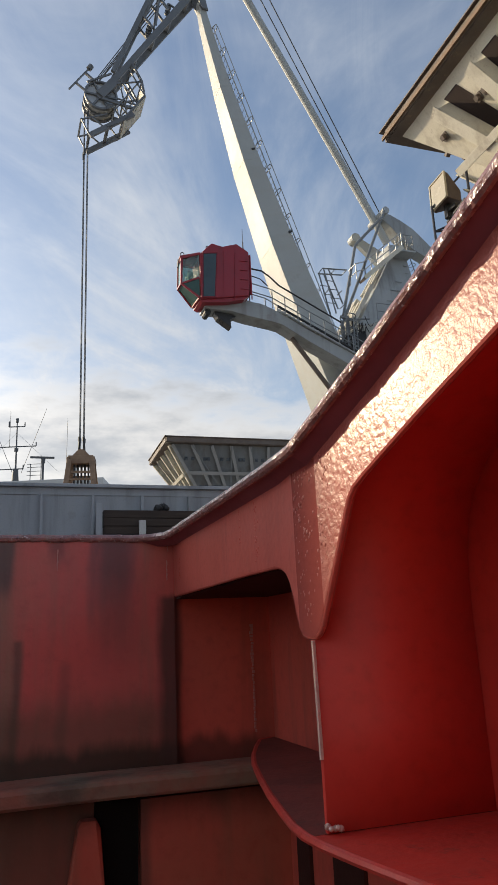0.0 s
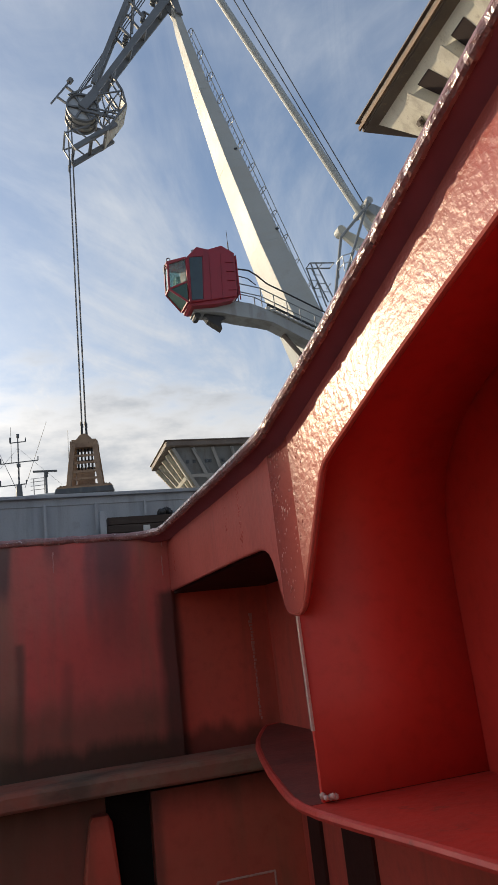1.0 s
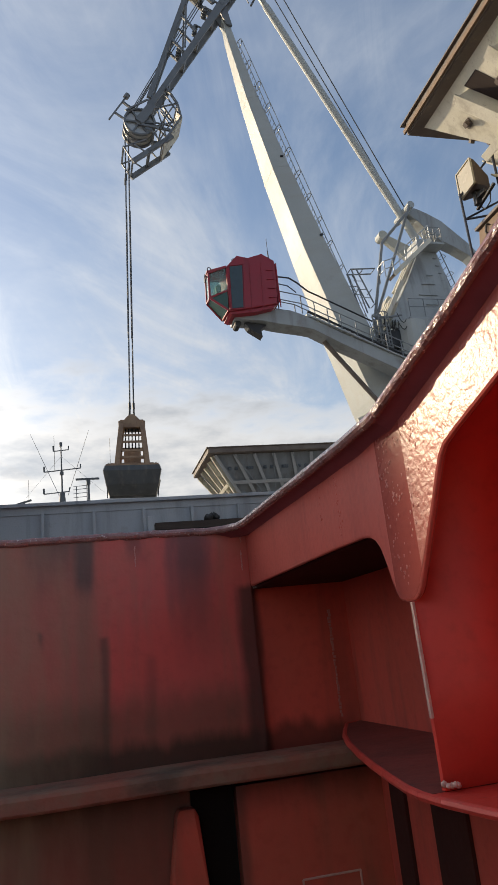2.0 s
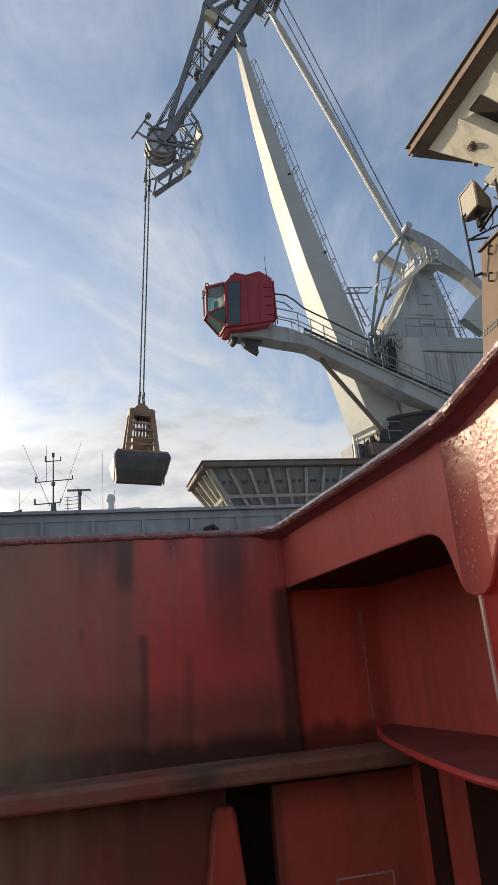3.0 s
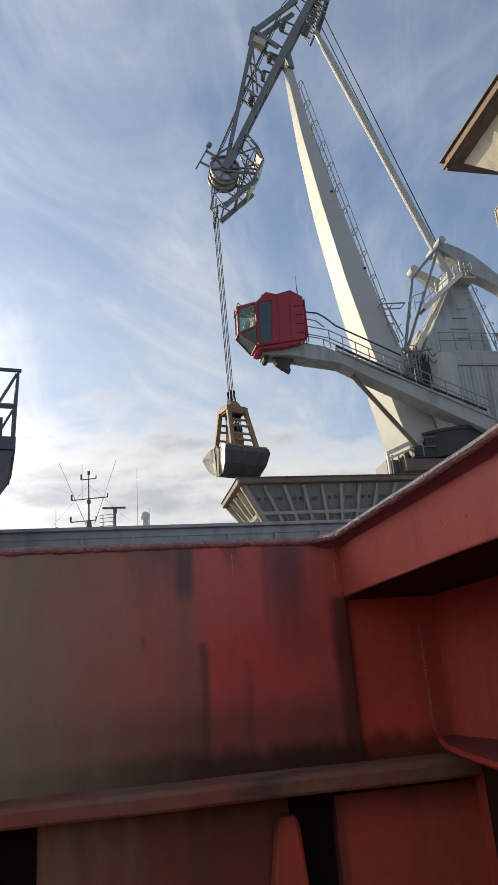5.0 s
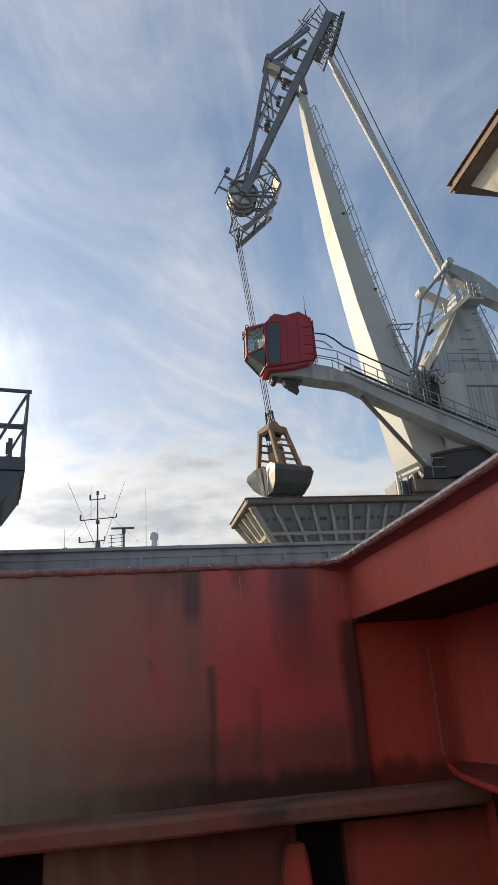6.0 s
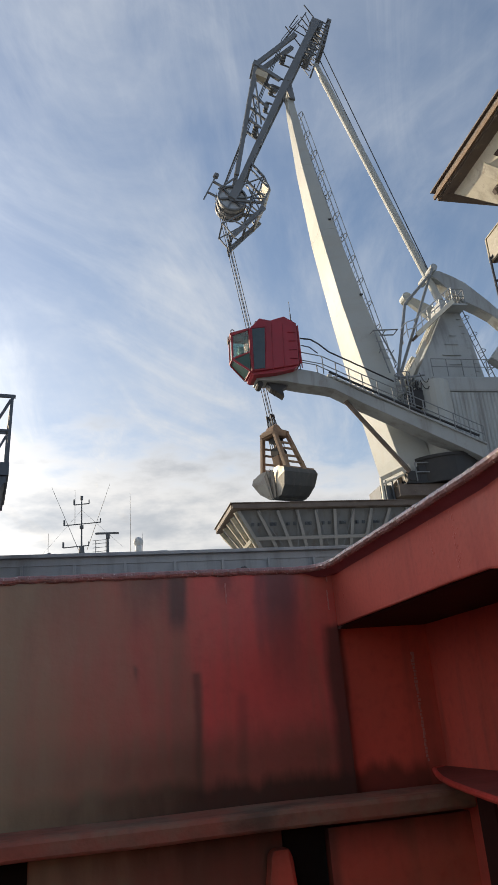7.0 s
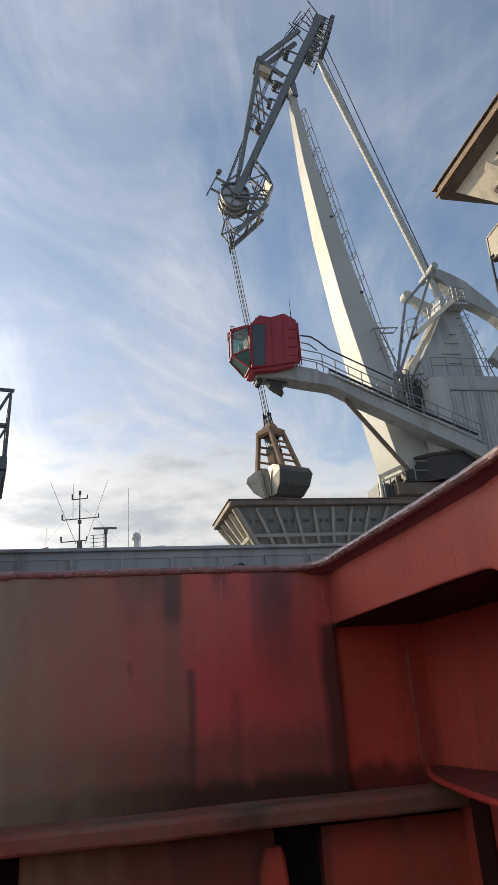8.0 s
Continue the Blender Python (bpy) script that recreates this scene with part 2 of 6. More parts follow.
M = {
    "wall": coat("weathered_red_paint", (0.57, 0.094, 0.087), (0.41, 0.158, 0.110), 0.48, stain=1.6, stain_amount=0.65, grain=22,
                 bump=0.25, bump_scale=26, streak=(0.19, 0.12, 0.085), streak_amount=0.6, streak_scale=(5.0, 5.0, 0.5)),
    "red": coat("glossy_red_paint", (0.52, 0.108, 0.084), (0.44, 0.098, 0.076), 0.34, stain=3.0, stain_amount=0.5, grain=60,
                bump=0.06, bump_scale=60, spec=0.40, streak=(0.24, 0.035, 0.03), streak_amount=0.3, streak_scale=(9, 9, 1.2)),
    "peel": coat("orange_peel_red_paint", (0.40, 0.090, 0.072), (0.34, 0.084, 0.068), 0.33, stain=3.0, stain_amount=0.5, grain=60,
                 bump=0.19, bump_scale=70, spec=0.33, streak=(0.24, 0.04, 0.034), streak_amount=0.25, streak_scale=(9, 9, 1.2)),
    "strip": coat("high_gloss_red_paint", (0.33, 0.066, 0.054), (0.28, 0.06, 0.05), 0.17, stain=4.0, stain_amount=0.5, grain=60, bump=0.05, bump_scale=60,
                  spec=0.5, gloss_var=0.04),
    "recess": coat("faded_red_paint", (0.66, 0.110, 0.080), (0.54, 0.115, 0.075), 0.5, stain=2.0, stain_amount=0.6, grain=30, bump=0.15, bump_scale=30,
                   streak=(0.24, 0.075, 0.05), streak_amount=0.5, streak_scale=(6, 6, 0.7)),
    "panel": coat("bright_red_paint", (0.64, 0.048, 0.034), (0.53, 0.048, 0.036), 0.5, stain=2.2, stain_amount=0.5, grain=30,
                  bump=0.12, bump_scale=30),
    # pale rust flecks on this coat stand in for the sun's sparkle
    "rim": coat("chipped_glinting_red_edge", (0.30, 0.155, 0.145), (0.17, 0.075, 0.07), 0.20, stain=18, stain_amount=0.7, grain=90, bump=0.8, bump_scale=45, spec=0.8,
                rust=(0.66, 0.56, 0.52), rust_amount=0.9),
    "grime": coat("grimy_red_ledge", (0.29, 0.10, 0.066), (0.21, 0.17, 0.12), 0.75, stain=4.5, stain_amount=0.85, grain=30, bump=0.4, bump_scale=30,
                  streak=(0.05, 0.042, 0.034), streak_amount=0.7, streak_scale=(2.5, 6, 6)),
    # hopper paint again, greyed and darkened for the sides in shade
    "shadedrib": coat("shaded_hopper_rib", (0.33, 0.335, 0.33), (0.25, 0.25, 0.245), 0.6, stain=0.8, stain_amount=0.6, bump=0.08, bump_scale=12),
    "shadedplate": coat("shaded_hopper_plate", (0.215, 0.235, 0.25), (0.155, 0.165, 0.175), 0.6, stain=0.8, stain_amount=0.6, streak=(0.12, 0.10, 0.08),
                       streak_amount=0.5, streak_scale=(2.6, 2.6, 0.3), bump=0.1, bump_scale=12),
    "void": coat("shaded_gap", (0.010, 0.009, 0.008), (0.016, 0.014, 0.012), 0.9, stain=3, spec=0.1, bump=0),
    # red undersides darkened to maroon, so their shade lies in the colour
    "under": coat("shaded_maroon_paint", (0.29, 0.088, 0.112), (0.24, 0.075, 0.095), 0.6, stain=2.4, stain_amount=0.5, grain=26, bump=0.06, bump_scale=30),
    "shaded": coat("shaded_red_steel", (0.06, 0.022, 0.018), (0.04, 0.02, 0.017), 0.8, stain=3, spec=0.2, bump=0.2, bump_scale=30),
    "lower": coat("dull_red_plate", (0.54, 0.10, 0.065), (0.40, 0.125, 0.078), 0.6, stain=2.2, stain_amount=0.7, grain=24, bump=0.15, bump_scale=26,
                  streak=(0.17, 0.10, 0.06), streak_amount=0.6, streak_scale=(5, 5, 0.6)),
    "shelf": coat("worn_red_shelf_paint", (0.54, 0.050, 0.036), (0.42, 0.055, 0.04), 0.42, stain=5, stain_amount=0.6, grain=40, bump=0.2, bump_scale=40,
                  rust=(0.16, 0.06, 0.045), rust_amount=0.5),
    # dirt plus the bracket's shade, painted into the shelf behind it
    "dirtyshadedshelf": coat("dirty_shaded_red_shelf_paint", (0.20, 0.042, 0.034), (0.09, 0.032, 0.026), 0.55, stain=4, stain_amount=0.8, grain=40, bump=0.2,
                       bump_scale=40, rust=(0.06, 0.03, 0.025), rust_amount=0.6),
    "bay": coat("dark_brown_bay", (0.045, 0.032, 0.030), (0.03, 0.024, 0.022), 0.85, stain=2, spec=0.2, bump=0.1, bump_scale=14),
    "scar": coat("pale_red_weld", (0.50, 0.22, 0.20), (0.40, 0.15, 0.13), 0.3, stain=20, grain=80, bump=0.3, bump_scale=90),
    "boomgrey": coat("dirty_grey_boom_paint", (0.37, 0.395, 0.40), (0.28, 0.30, 0.30), 0.5, stain=0.5, stain_amount=0.6, streak=(0.17, 0.155, 0.13),
                     streak_amount=0.45, streak_scale=(1.8, 1.8, 0.25), rust=(0.18, 0.10, 0.06), rust_amount=0.2, bump=0.08, bump_scale=9),
    "glassgreen": coat("green_tinted_glass", (0.045, 0.10, 0.09), (0.06, 0.13, 0.12), 0.3, spec=0.3, stain=1.5, grain=5, bump=0),
    "palesteel": coat("pale_pink_steel", (0.58, 0.40, 0.34), (0.38, 0.20, 0.17), 0.55, stain=20, grain=80, bump=0.4, bump_scale=90),
    "deck": coat("deck_paint", (0.12, 0.03, 0.025), (0.06, 0.035, 0.03), 0.6, stain=1.2),
    "bluegrey": coat("blue_grey_paint", (0.40, 0.43, 0.465), (0.33, 0.355, 0.39), 0.5, stain=0.7, stain_amount=0.6, streak=(0.12, 0.13, 0.14),
                     streak_amount=0.4, streak_scale=(3, 3, 0.3), rust=(0.12, 0.08, 0.06), rust_amount=0.18, bump=0.1, bump_scale=14),
    "timber": coat("dark_timber", (0.055, 0.038, 0.03), (0.03, 0.024, 0.022), 0.8, stain=2, streak=(0.09, 0.07, 0.055), streak_amount=0.5,
                   streak_scale=(0.8, 6, 14), bump=0.5, bump_scale=50),
    "crane": coat("light_grey_crane_paint", (0.46, 0.485, 0.465), (0.39, 0.41, 0.395), 0.5, stain=0.35, stain_amount=0.5, streak=(0.42, 0.40, 0.35),
                  streak_amount=0.35, streak_scale=(1.6, 1.6, 0.12), rust=(0.20, 0.11, 0.07), rust_amount=0.12, bump=0.06, bump_scale=9),
    "cranedark": coat("mid_grey_crane_paint", (0.42, 0.45, 0.455), (0.32, 0.345, 0.345), 0.5, stain=0.6, stain_amount=0.6, streak=(0.13, 0.12, 0.11),
                      streak_amount=0.4, streak_scale=(1.8, 1.8, 0.2), rust=(0.14, 0.08, 0.05), rust_amount=0.15, bump=0.08, bump_scale=9),
    "flygrey": coat("dark_grey_jib_paint", (0.175, 0.19, 0.205), (0.125, 0.135, 0.145), 0.5, stain=0.9, stain_amount=0.6, rust=(0.12, 0.07, 0.045), rust_amount=0.25, bump=0.08, bump_scale=9),
    "railing": coat("grey_steel_rail", (0.24, 0.26, 0.27), (0.15, 0.16, 0.17), 0.5, stain=3, grain=30),
    "galv": coat("silver_steel_tube", (0.50, 0.51, 0.50), (0.40, 0.40, 0.39), 0.38, metal=0.4, stain=0.8),
    "black": coat("black_grease", (0.025, 0.026, 0.028), (0.05, 0.045, 0.04), 0.55, stain=2),
    "rope": coat("wire_rope", (0.07, 0.08, 0.09), (0.10, 0.10, 0.105), 0.6, stain=6, grain=90),
    "cab": coat("crimson_cab_paint", (0.33, 0.020, 0.034), (0.25, 0.022, 0.032), 0.38, stain=0.9, stain_amount=0.5, streak=(0.14, 0.02, 0.025),
                streak_amount=0.35, streak_scale=(3, 3, 0.35), bump=0.06, bump_scale=10),
    "glass": glass("tinted_glass", (0.40, 0.58, 0.56)),
    "glassdark": coat("dark_door_glass", (0.05, 0.075, 0.085), (0.04, 0.06, 0.07), 0.12, stain=1.2, grain=5, bump=0),
    "seat": coat("cab_inside", (0.10, 0.20, 0.19), (0.16, 0.26, 0.24), 0.7, stain=2),
    "yellow": coat("rusty_yellow_paint", (0.30, 0.20, 0.125), (0.15, 0.09, 0.06), 0.6, stain=1.8, stain_amount=0.75, rust=(0.085, 0.04, 0.025),
                   rust_amount=0.75, bump=0.2, bump_scale=24),
    "slate": coat("slate_steel_shell", (0.065, 0.075, 0.085), (0.045, 0.048, 0.052), 0.6, metal=0.0, stain=1.2, stain_amount=0.7,
                  streak=(0.17, 0.16, 0.15), streak_amount=0.35, streak_scale=(2.5, 2.5, 0.5), bump=0.1, bump_scale=12),
    # pale coat carries the sunlight on the jaws' end plates
    "shellend": coat("sunlit_shell_plate", (0.42, 0.40, 0.35), (0.24, 0.20, 0.16), 0.5, metal=0.2, stain=1.7, stain_amount=0.7, bump=0.25, bump_scale=8,
                     rust=(0.18, 0.10, 0.06), rust_amount=0.5),
    "hopper": coat("cream_grey_hopper_paint", (0.72, 0.69, 0.58), (0.58, 0.55, 0.45), 0.55, stain=0.8, stain_amount=0.6, streak=(0.24, 0.19, 0.13),
                   streak_amount=0.45, streak_scale=(2.6, 2.6, 0.3), rust=(0.17, 0.095, 0.05), rust_amount=0.4, bump=0.1, bump_scale=12),
    "hopperrim": coat("brown_rim_steel", (0.16, 0.13, 0.11), (0.10, 0.075, 0.06), 0.65, stain=1.5, stain_amount=0.7, rust=(0.30, 0.22, 0.14),
                      rust_amount=0.5, bump=0.3, bump_scale=18),
    "tan": coat("ochre_brown_cladding", (0.21, 0.13, 0.072), (0.15, 0.092, 0.052), 0.7, stain=1.1, stain_amount=0.6, streak=(0.15, 0.09, 0.05),
                streak_amount=0.4, streak_scale=(4, 4, 0.5), bump=0.25, bump_scale=22),
    "navy": coat("dark_blue_tube", (0.03, 0.038, 0.06), (0.05, 0.05, 0.06), 0.5, stain=4),
    "lampglass": coat("frosted_lamp_glass", (0.55, 0.49, 0.36), (0.45, 0.40, 0.30), 0.25, stain=3, grain=20, bump=0.02),
    "lampbody": coat("brown_lamp_housing", (0.09, 0.06, 0.05), (0.06, 0.045, 0.04), 0.5, stain=4),
    "mast": coat("ship_mast_paint", (0.10, 0.11, 0.12), (0.07, 0.07, 0.075), 0.6, stain=0.5),
    "white": coat("white_ship_paint", (0.62, 0.63, 0.62), (0.5, 0.5, 0.48), 0.5, stain=0.3),
    "shipdark": coat("dark_gantry_paint", (0.10, 0.125, 0.155), (0.07, 0.085, 0.105), 0.5, stain=1.0, stain_amount=0.6, bump=0.1, bump_scale=12,
                     rust=(0.08, 0.05, 0.035), rust_amount=0.3),
    "ground": coat("quay_concrete", (0.25, 0.24, 0.22), (0.15, 0.145, 0.135), 0.85, stain=0.12, grain=6, bump=0.3, bump_scale=9),
}



def soil_and_shade(mt, patches, wash):
    """Lays stains and painted shade with ragged outlines over a coat: rows of x0, x1, z0, z1 in metres, softness,
    colour, amount; wash: a green-brown film with its edge at x.
    """
    nt = mt.node_tree
    N, L = nt.nodes.new, nt.links.new
    b = nt.nodes["Principled BSDF"]
    src = b.inputs["Base Color"].links[0].from_socket
    tc = N("ShaderNodeTexCoord")
    sp = N("ShaderNodeSeparateXYZ")
    L(tc.outputs["Object"], sp.inputs[0])
    mp = N("ShaderNodeMapping")
    mp.inputs["Scale"].default_value = (14, 14, 3.2)
    L(tc.outputs["Object"], mp.inputs[0])
    nz = N("ShaderNodeTexNoise")
    nz.inputs["Scale"].default_value, nz.inputs["Detail"].default_value = 1.0, 7
    L(mp.outputs[0], nz.inputs["Vector"])

    def m(op, a, c):
        n = N("ShaderNodeMath")
        n.operation = op
        for k, q in enumerate((a, c)):
            if isinstance(q, (int, float)):
                n.inputs[k].default_value = q
            else:
                L(q, n.inputs[k])
        return n.outputs[0]

    def step(v, a, c):
        n = N("ShaderNodeMapRange")
        n.interpolation_type = "SMOOTHSTEP"
        n.inputs[1].default_value, n.inputs[2].default_value = a, c
        L(v, n.inputs[0])
        return n.outputs[0]

    jit = m("SUBTRACT", nz.outputs[0], 0.5)
    col = src

    def lay(mask, colour, amount):
        nonlocal col
        n = N("ShaderNodeMix")
        n.data_type = "RGBA"
        L(m("MULTIPLY", mask, amount), n.inputs[0])
        L(col, n.inputs[6])
        n.inputs[7].default_value = (*colour, 1)
        col = n.outputs[2]

    for x0, x1, z0, z1, f, colour, amount in patches:
        xs = m("ADD", sp.outputs[0], m("MULTIPLY", jit, f * 4.0))
        zs = m("ADD", sp.outputs[2], m("MULTIPLY", jit, min(f, 0.025) * 4.5))
        mask = m("MULTIPLY", m("MULTIPLY", step(xs, x0 - 1.3 * f, x0 + 1.3 * f), m("SUBTRACT", 1.0, step(xs, x1 - 1.3 * f, x1 + 1.3 * f))),
                 m("MULTIPLY", step(zs, z0 - 3 * f, z0 + 5 * f), m("SUBTRACT", 1.0, step(zs, z1 - f, z1 + f))))
        lay(mask, colour, amount)
    xs = m("ADD", sp.outputs[0], m("MULTIPLY", jit, 0.6))
    lay(m("SUBTRACT", 1.0, step(xs, wash[0], wash[1])), wash[2], wash[3])
    L(col, b.inputs["Base Color"])


soil_and_shade(M["wall"], [
    # paint changes at a plate seam: brown beyond it
    (-6.0, -0.508, 1.37, 2.3, 0.014, (0.25, 0.135, 0.10), 0.50),
    (-0.255, -0.105, 1.92, 2.3, 0.026, (0.06, 0.052, 0.065), 0.62),
    (-0.235, -0.115, 1.70, 2.3, 0.035, (0.13, 0.05, 0.05), 0.5),
    (-0.72, -0.575, 2.0, 2.3, 0.030, (0.075, 0.06, 0.062), 0.70),
    (-0.575, -0.512, 1.95, 2.3, 0.012, (0.055, 0.045, 0.05), 0.75),
    (-0.40, -0.345, 2.05, 2.3, 0.014, (0.10, 0.05, 0.05), 0.6),
    (-1.08, -0.84, 1.98, 2.3, 0.05, (0.085, 0.07, 0.06), 0.6),
    (-1.75, -1.45, 1.90, 2.3, 0.05, (0.08, 0.07, 0.06), 0.6),
    (-0.508, -0.480, 1.40, 1.80, 0.010, (0.065, 0.045, 0.038), 0.72),
    (-0.70, -0.68, 1.79, 1.84, 0.010, (0.07, 0.05, 0.045), 0.7),
    (-0.36, -0.33, 1.45, 1.72, 0.016, (0.16, 0.05, 0.045), 0.5),
    # dark along the ledge: grime, with shade painted into the same bands
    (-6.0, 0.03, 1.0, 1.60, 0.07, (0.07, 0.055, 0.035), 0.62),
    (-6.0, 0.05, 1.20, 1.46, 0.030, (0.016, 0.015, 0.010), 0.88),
    # shade in the corner by the recess, painted on
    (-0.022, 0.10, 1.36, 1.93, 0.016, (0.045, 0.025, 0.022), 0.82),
    # ledge's shade painted on the plate behind the brackets
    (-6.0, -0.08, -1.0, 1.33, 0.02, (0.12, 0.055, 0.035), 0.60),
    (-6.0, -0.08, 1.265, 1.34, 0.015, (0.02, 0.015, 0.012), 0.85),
], (-1.35, -0.44, (0.28, 0.265, 0.175), 0.84))
soil_and_shade(M["recess"], [
    # recess corner, then its foot above the shelf, darkened with painted shade
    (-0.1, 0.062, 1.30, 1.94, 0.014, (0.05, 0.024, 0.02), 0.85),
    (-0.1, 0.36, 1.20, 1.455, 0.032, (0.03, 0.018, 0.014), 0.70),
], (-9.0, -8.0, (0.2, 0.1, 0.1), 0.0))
soil_and_shade(M["lower"], [
    # shade under the ledge painted across the plate's top
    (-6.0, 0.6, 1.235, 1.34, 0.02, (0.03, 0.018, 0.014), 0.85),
    (-0.115, -0.07, 0.0, 1.34, 0.012, (0.08, 0.04, 0.03), 0.6),
], (-9.0, -8.0, (0.2, 0.1, 0.1), 0.0))

# ---------------------------------------------------------------- mesh tools
V = Vector


def box(bm, c, s, rot=None):
    m = Matrix.Translation(c) @ (rot.to_4x4() if rot else Matrix()) @ Matrix.Diagonal((*s, 1))
    return bmesh.ops.create_cube(bm, size=1, matrix=m)["verts"]


def span(bm, a, b):
    """A box between two opposite corners."""
    a, b = V(a), V(b)
    return box(bm, (a + b) / 2, [abs(q) for q in (b - a)])


def beam(bm, p, q, w, h, up=(0, 0, 1)):
    """A bar from p to q, w across and h along up."""
    p, q = V(p), V(q)
    x = (q - p).normalized()
    y = V(up).cross(x)
    if y.length < 1e-4:
        y = V((0, 1, 0)).cross(x)
    y.normalize()
    z = x.cross(y)
    r = Matrix((x, y, z)).transposed()
    return box(bm, (p + q) / 2, ((q - p).length, w, h), r)


def tube(bm, p, q, r, n=8, r2=None):
    p, q = V(p), V(q)
    d = q - p
    m = Matrix.Translation((p + q) / 2) @ d.to_track_quat("Z", "Y").to_matrix().to_4x4()
    bmesh.ops.create_cone(bm, cap_ends=True, segments=n, radius1=r, radius2=r if r2 is None else r2, depth=d.length, matrix=m)


def pipe(bm, pts, r, n=7):
    for a, b in zip(pts, pts[1:]):
        tube(bm, a, b, r, n)


def prism(bm, pts, vec):
    """A flat outline of 3D points pushed along vec."""
    vec = V(vec)
    a = [bm.verts.new(p) for p in pts]
    b = [bm.verts.new(V(p) + vec) for p in pts]
    n = len(a)
    bm.faces.new(a)
    bm.faces.new(b[::-1])
    for i in range(n):
        bm.faces.new((a[i], b[i], b[(i + 1) % n], a[(i + 1) % n]))


def loft(bm, rings, closed=True, caps=True):
    rows = [[bm.verts.new(p) for p in r] for r in rings]
    n = len(rows[0])
    for a, b in zip(rows, rows[1:]):
        for i in range(n if closed else n - 1):
            bm.faces.new((a[i], a[(i + 1) % n], b[(i + 1) % n], b[i]))
    if caps:
        bm.faces.new(rows[0][::-1])
        bm.faces.new(rows[-1])


def part(name, bm, material, parent=None, label="", bevel=0.0, smooth=False, at=None):
    """Links a bmesh as one mesh object, under a thing or part where one is given."""
    bmesh.ops.recalc_face_normals(bm, faces=bm.faces)
    if bevel:
        bmesh.ops.bevel(bm, geom=[e for e in bm.edges if len(e.link_faces) == 2 and e.calc_face_angle(0) > 0.5], offset=bevel, segments=2,
                        affect="EDGES", profile=0.6, clamp_overlap=True)
    me = bpy.data.meshes.new(name)
    bm.to_mesh(me)
    bm.free()
    if smooth:
        for p in me.polygons:
            p.use_smooth = True
    me.materials.append(M[material])
    ob = new(name, me)
    if parent:
        ob.parent = parent
    if at is not None:
        ob.matrix_basis = at
    if label:
        ob["label"] = label
    return ob


def thing(name, m, label, category="", group="", kind=""):
    ob = new(name)
    ob.matrix_basis = m
    return tagged(ob, label, category, group, kind)


def B():
    return bmesh.new()


def railing(parent, pts, height=1.05, rails=(1.0, 0.55), r=0.028, step=1.3, mat="railing", name="railing"):
    """A tubular hand rail over a line of points: each run and each post is a part of its own."""
    pts = [V(p) for p in pts]
    for f in rails:
        bm = B()
        pipe(bm, [p + V((0, 0, height * f)) for p in pts], r, 6)
        part(name, bm, mat, parent)
    bm = B()
    tube(bm, (0, 0, 0), (0, 0, height), r, 6)
    post = bpy.data.meshes.new("rail_post")
    bm.to_mesh(post)
    bm.free()
    post.materials.append(M[mat])
    for a, b in zip(pts, pts[1:]):
        n = max(1, round((b - a).length / step))
        for i in range(n + (1 if b == pts[-1] else 0)):
            ob = new("rail_post", post)
            ob.parent = parent
            ob.matrix_basis = Matrix.Translation(a.lerp(b, i / n))


# ---------------------------------------------------------------- ground and ship
SHIP = pose(0.09, 2.175, 0, 0, 0, 17.5)

bm = B()
bmesh.ops.create_grid(bm, x_segments=8, y_segments=8, size=2500)
tagged(part("ground", bm, "ground", at=pose(0, 0, -1.2)), "grey concrete quay running to the horizon", "ground", kind="structure")
bm = B()
span(bm, (-9, -6, -1.15), (4, 13, 0))
tagged(part("floor", bm, "deck", at=SHIP), "dark red painted steel ship's deck", "deck", kind="structure")


def bend_x(y):
    """Across the deck: where the girder's face stands at a distance along it."""
    return 0.085 * max(0.0, -1.175 - y) if y > -1.28 else 0.0089 + 0.075 * (-1.28 - y)


RAIL = ((-1.25, 2.139), (-1.39, 2.180), (-1.55, 2.226), (-1.75, 2.293), (-1.9, 2.346), (-2.4, 2.52), (-3.4, 2.87))


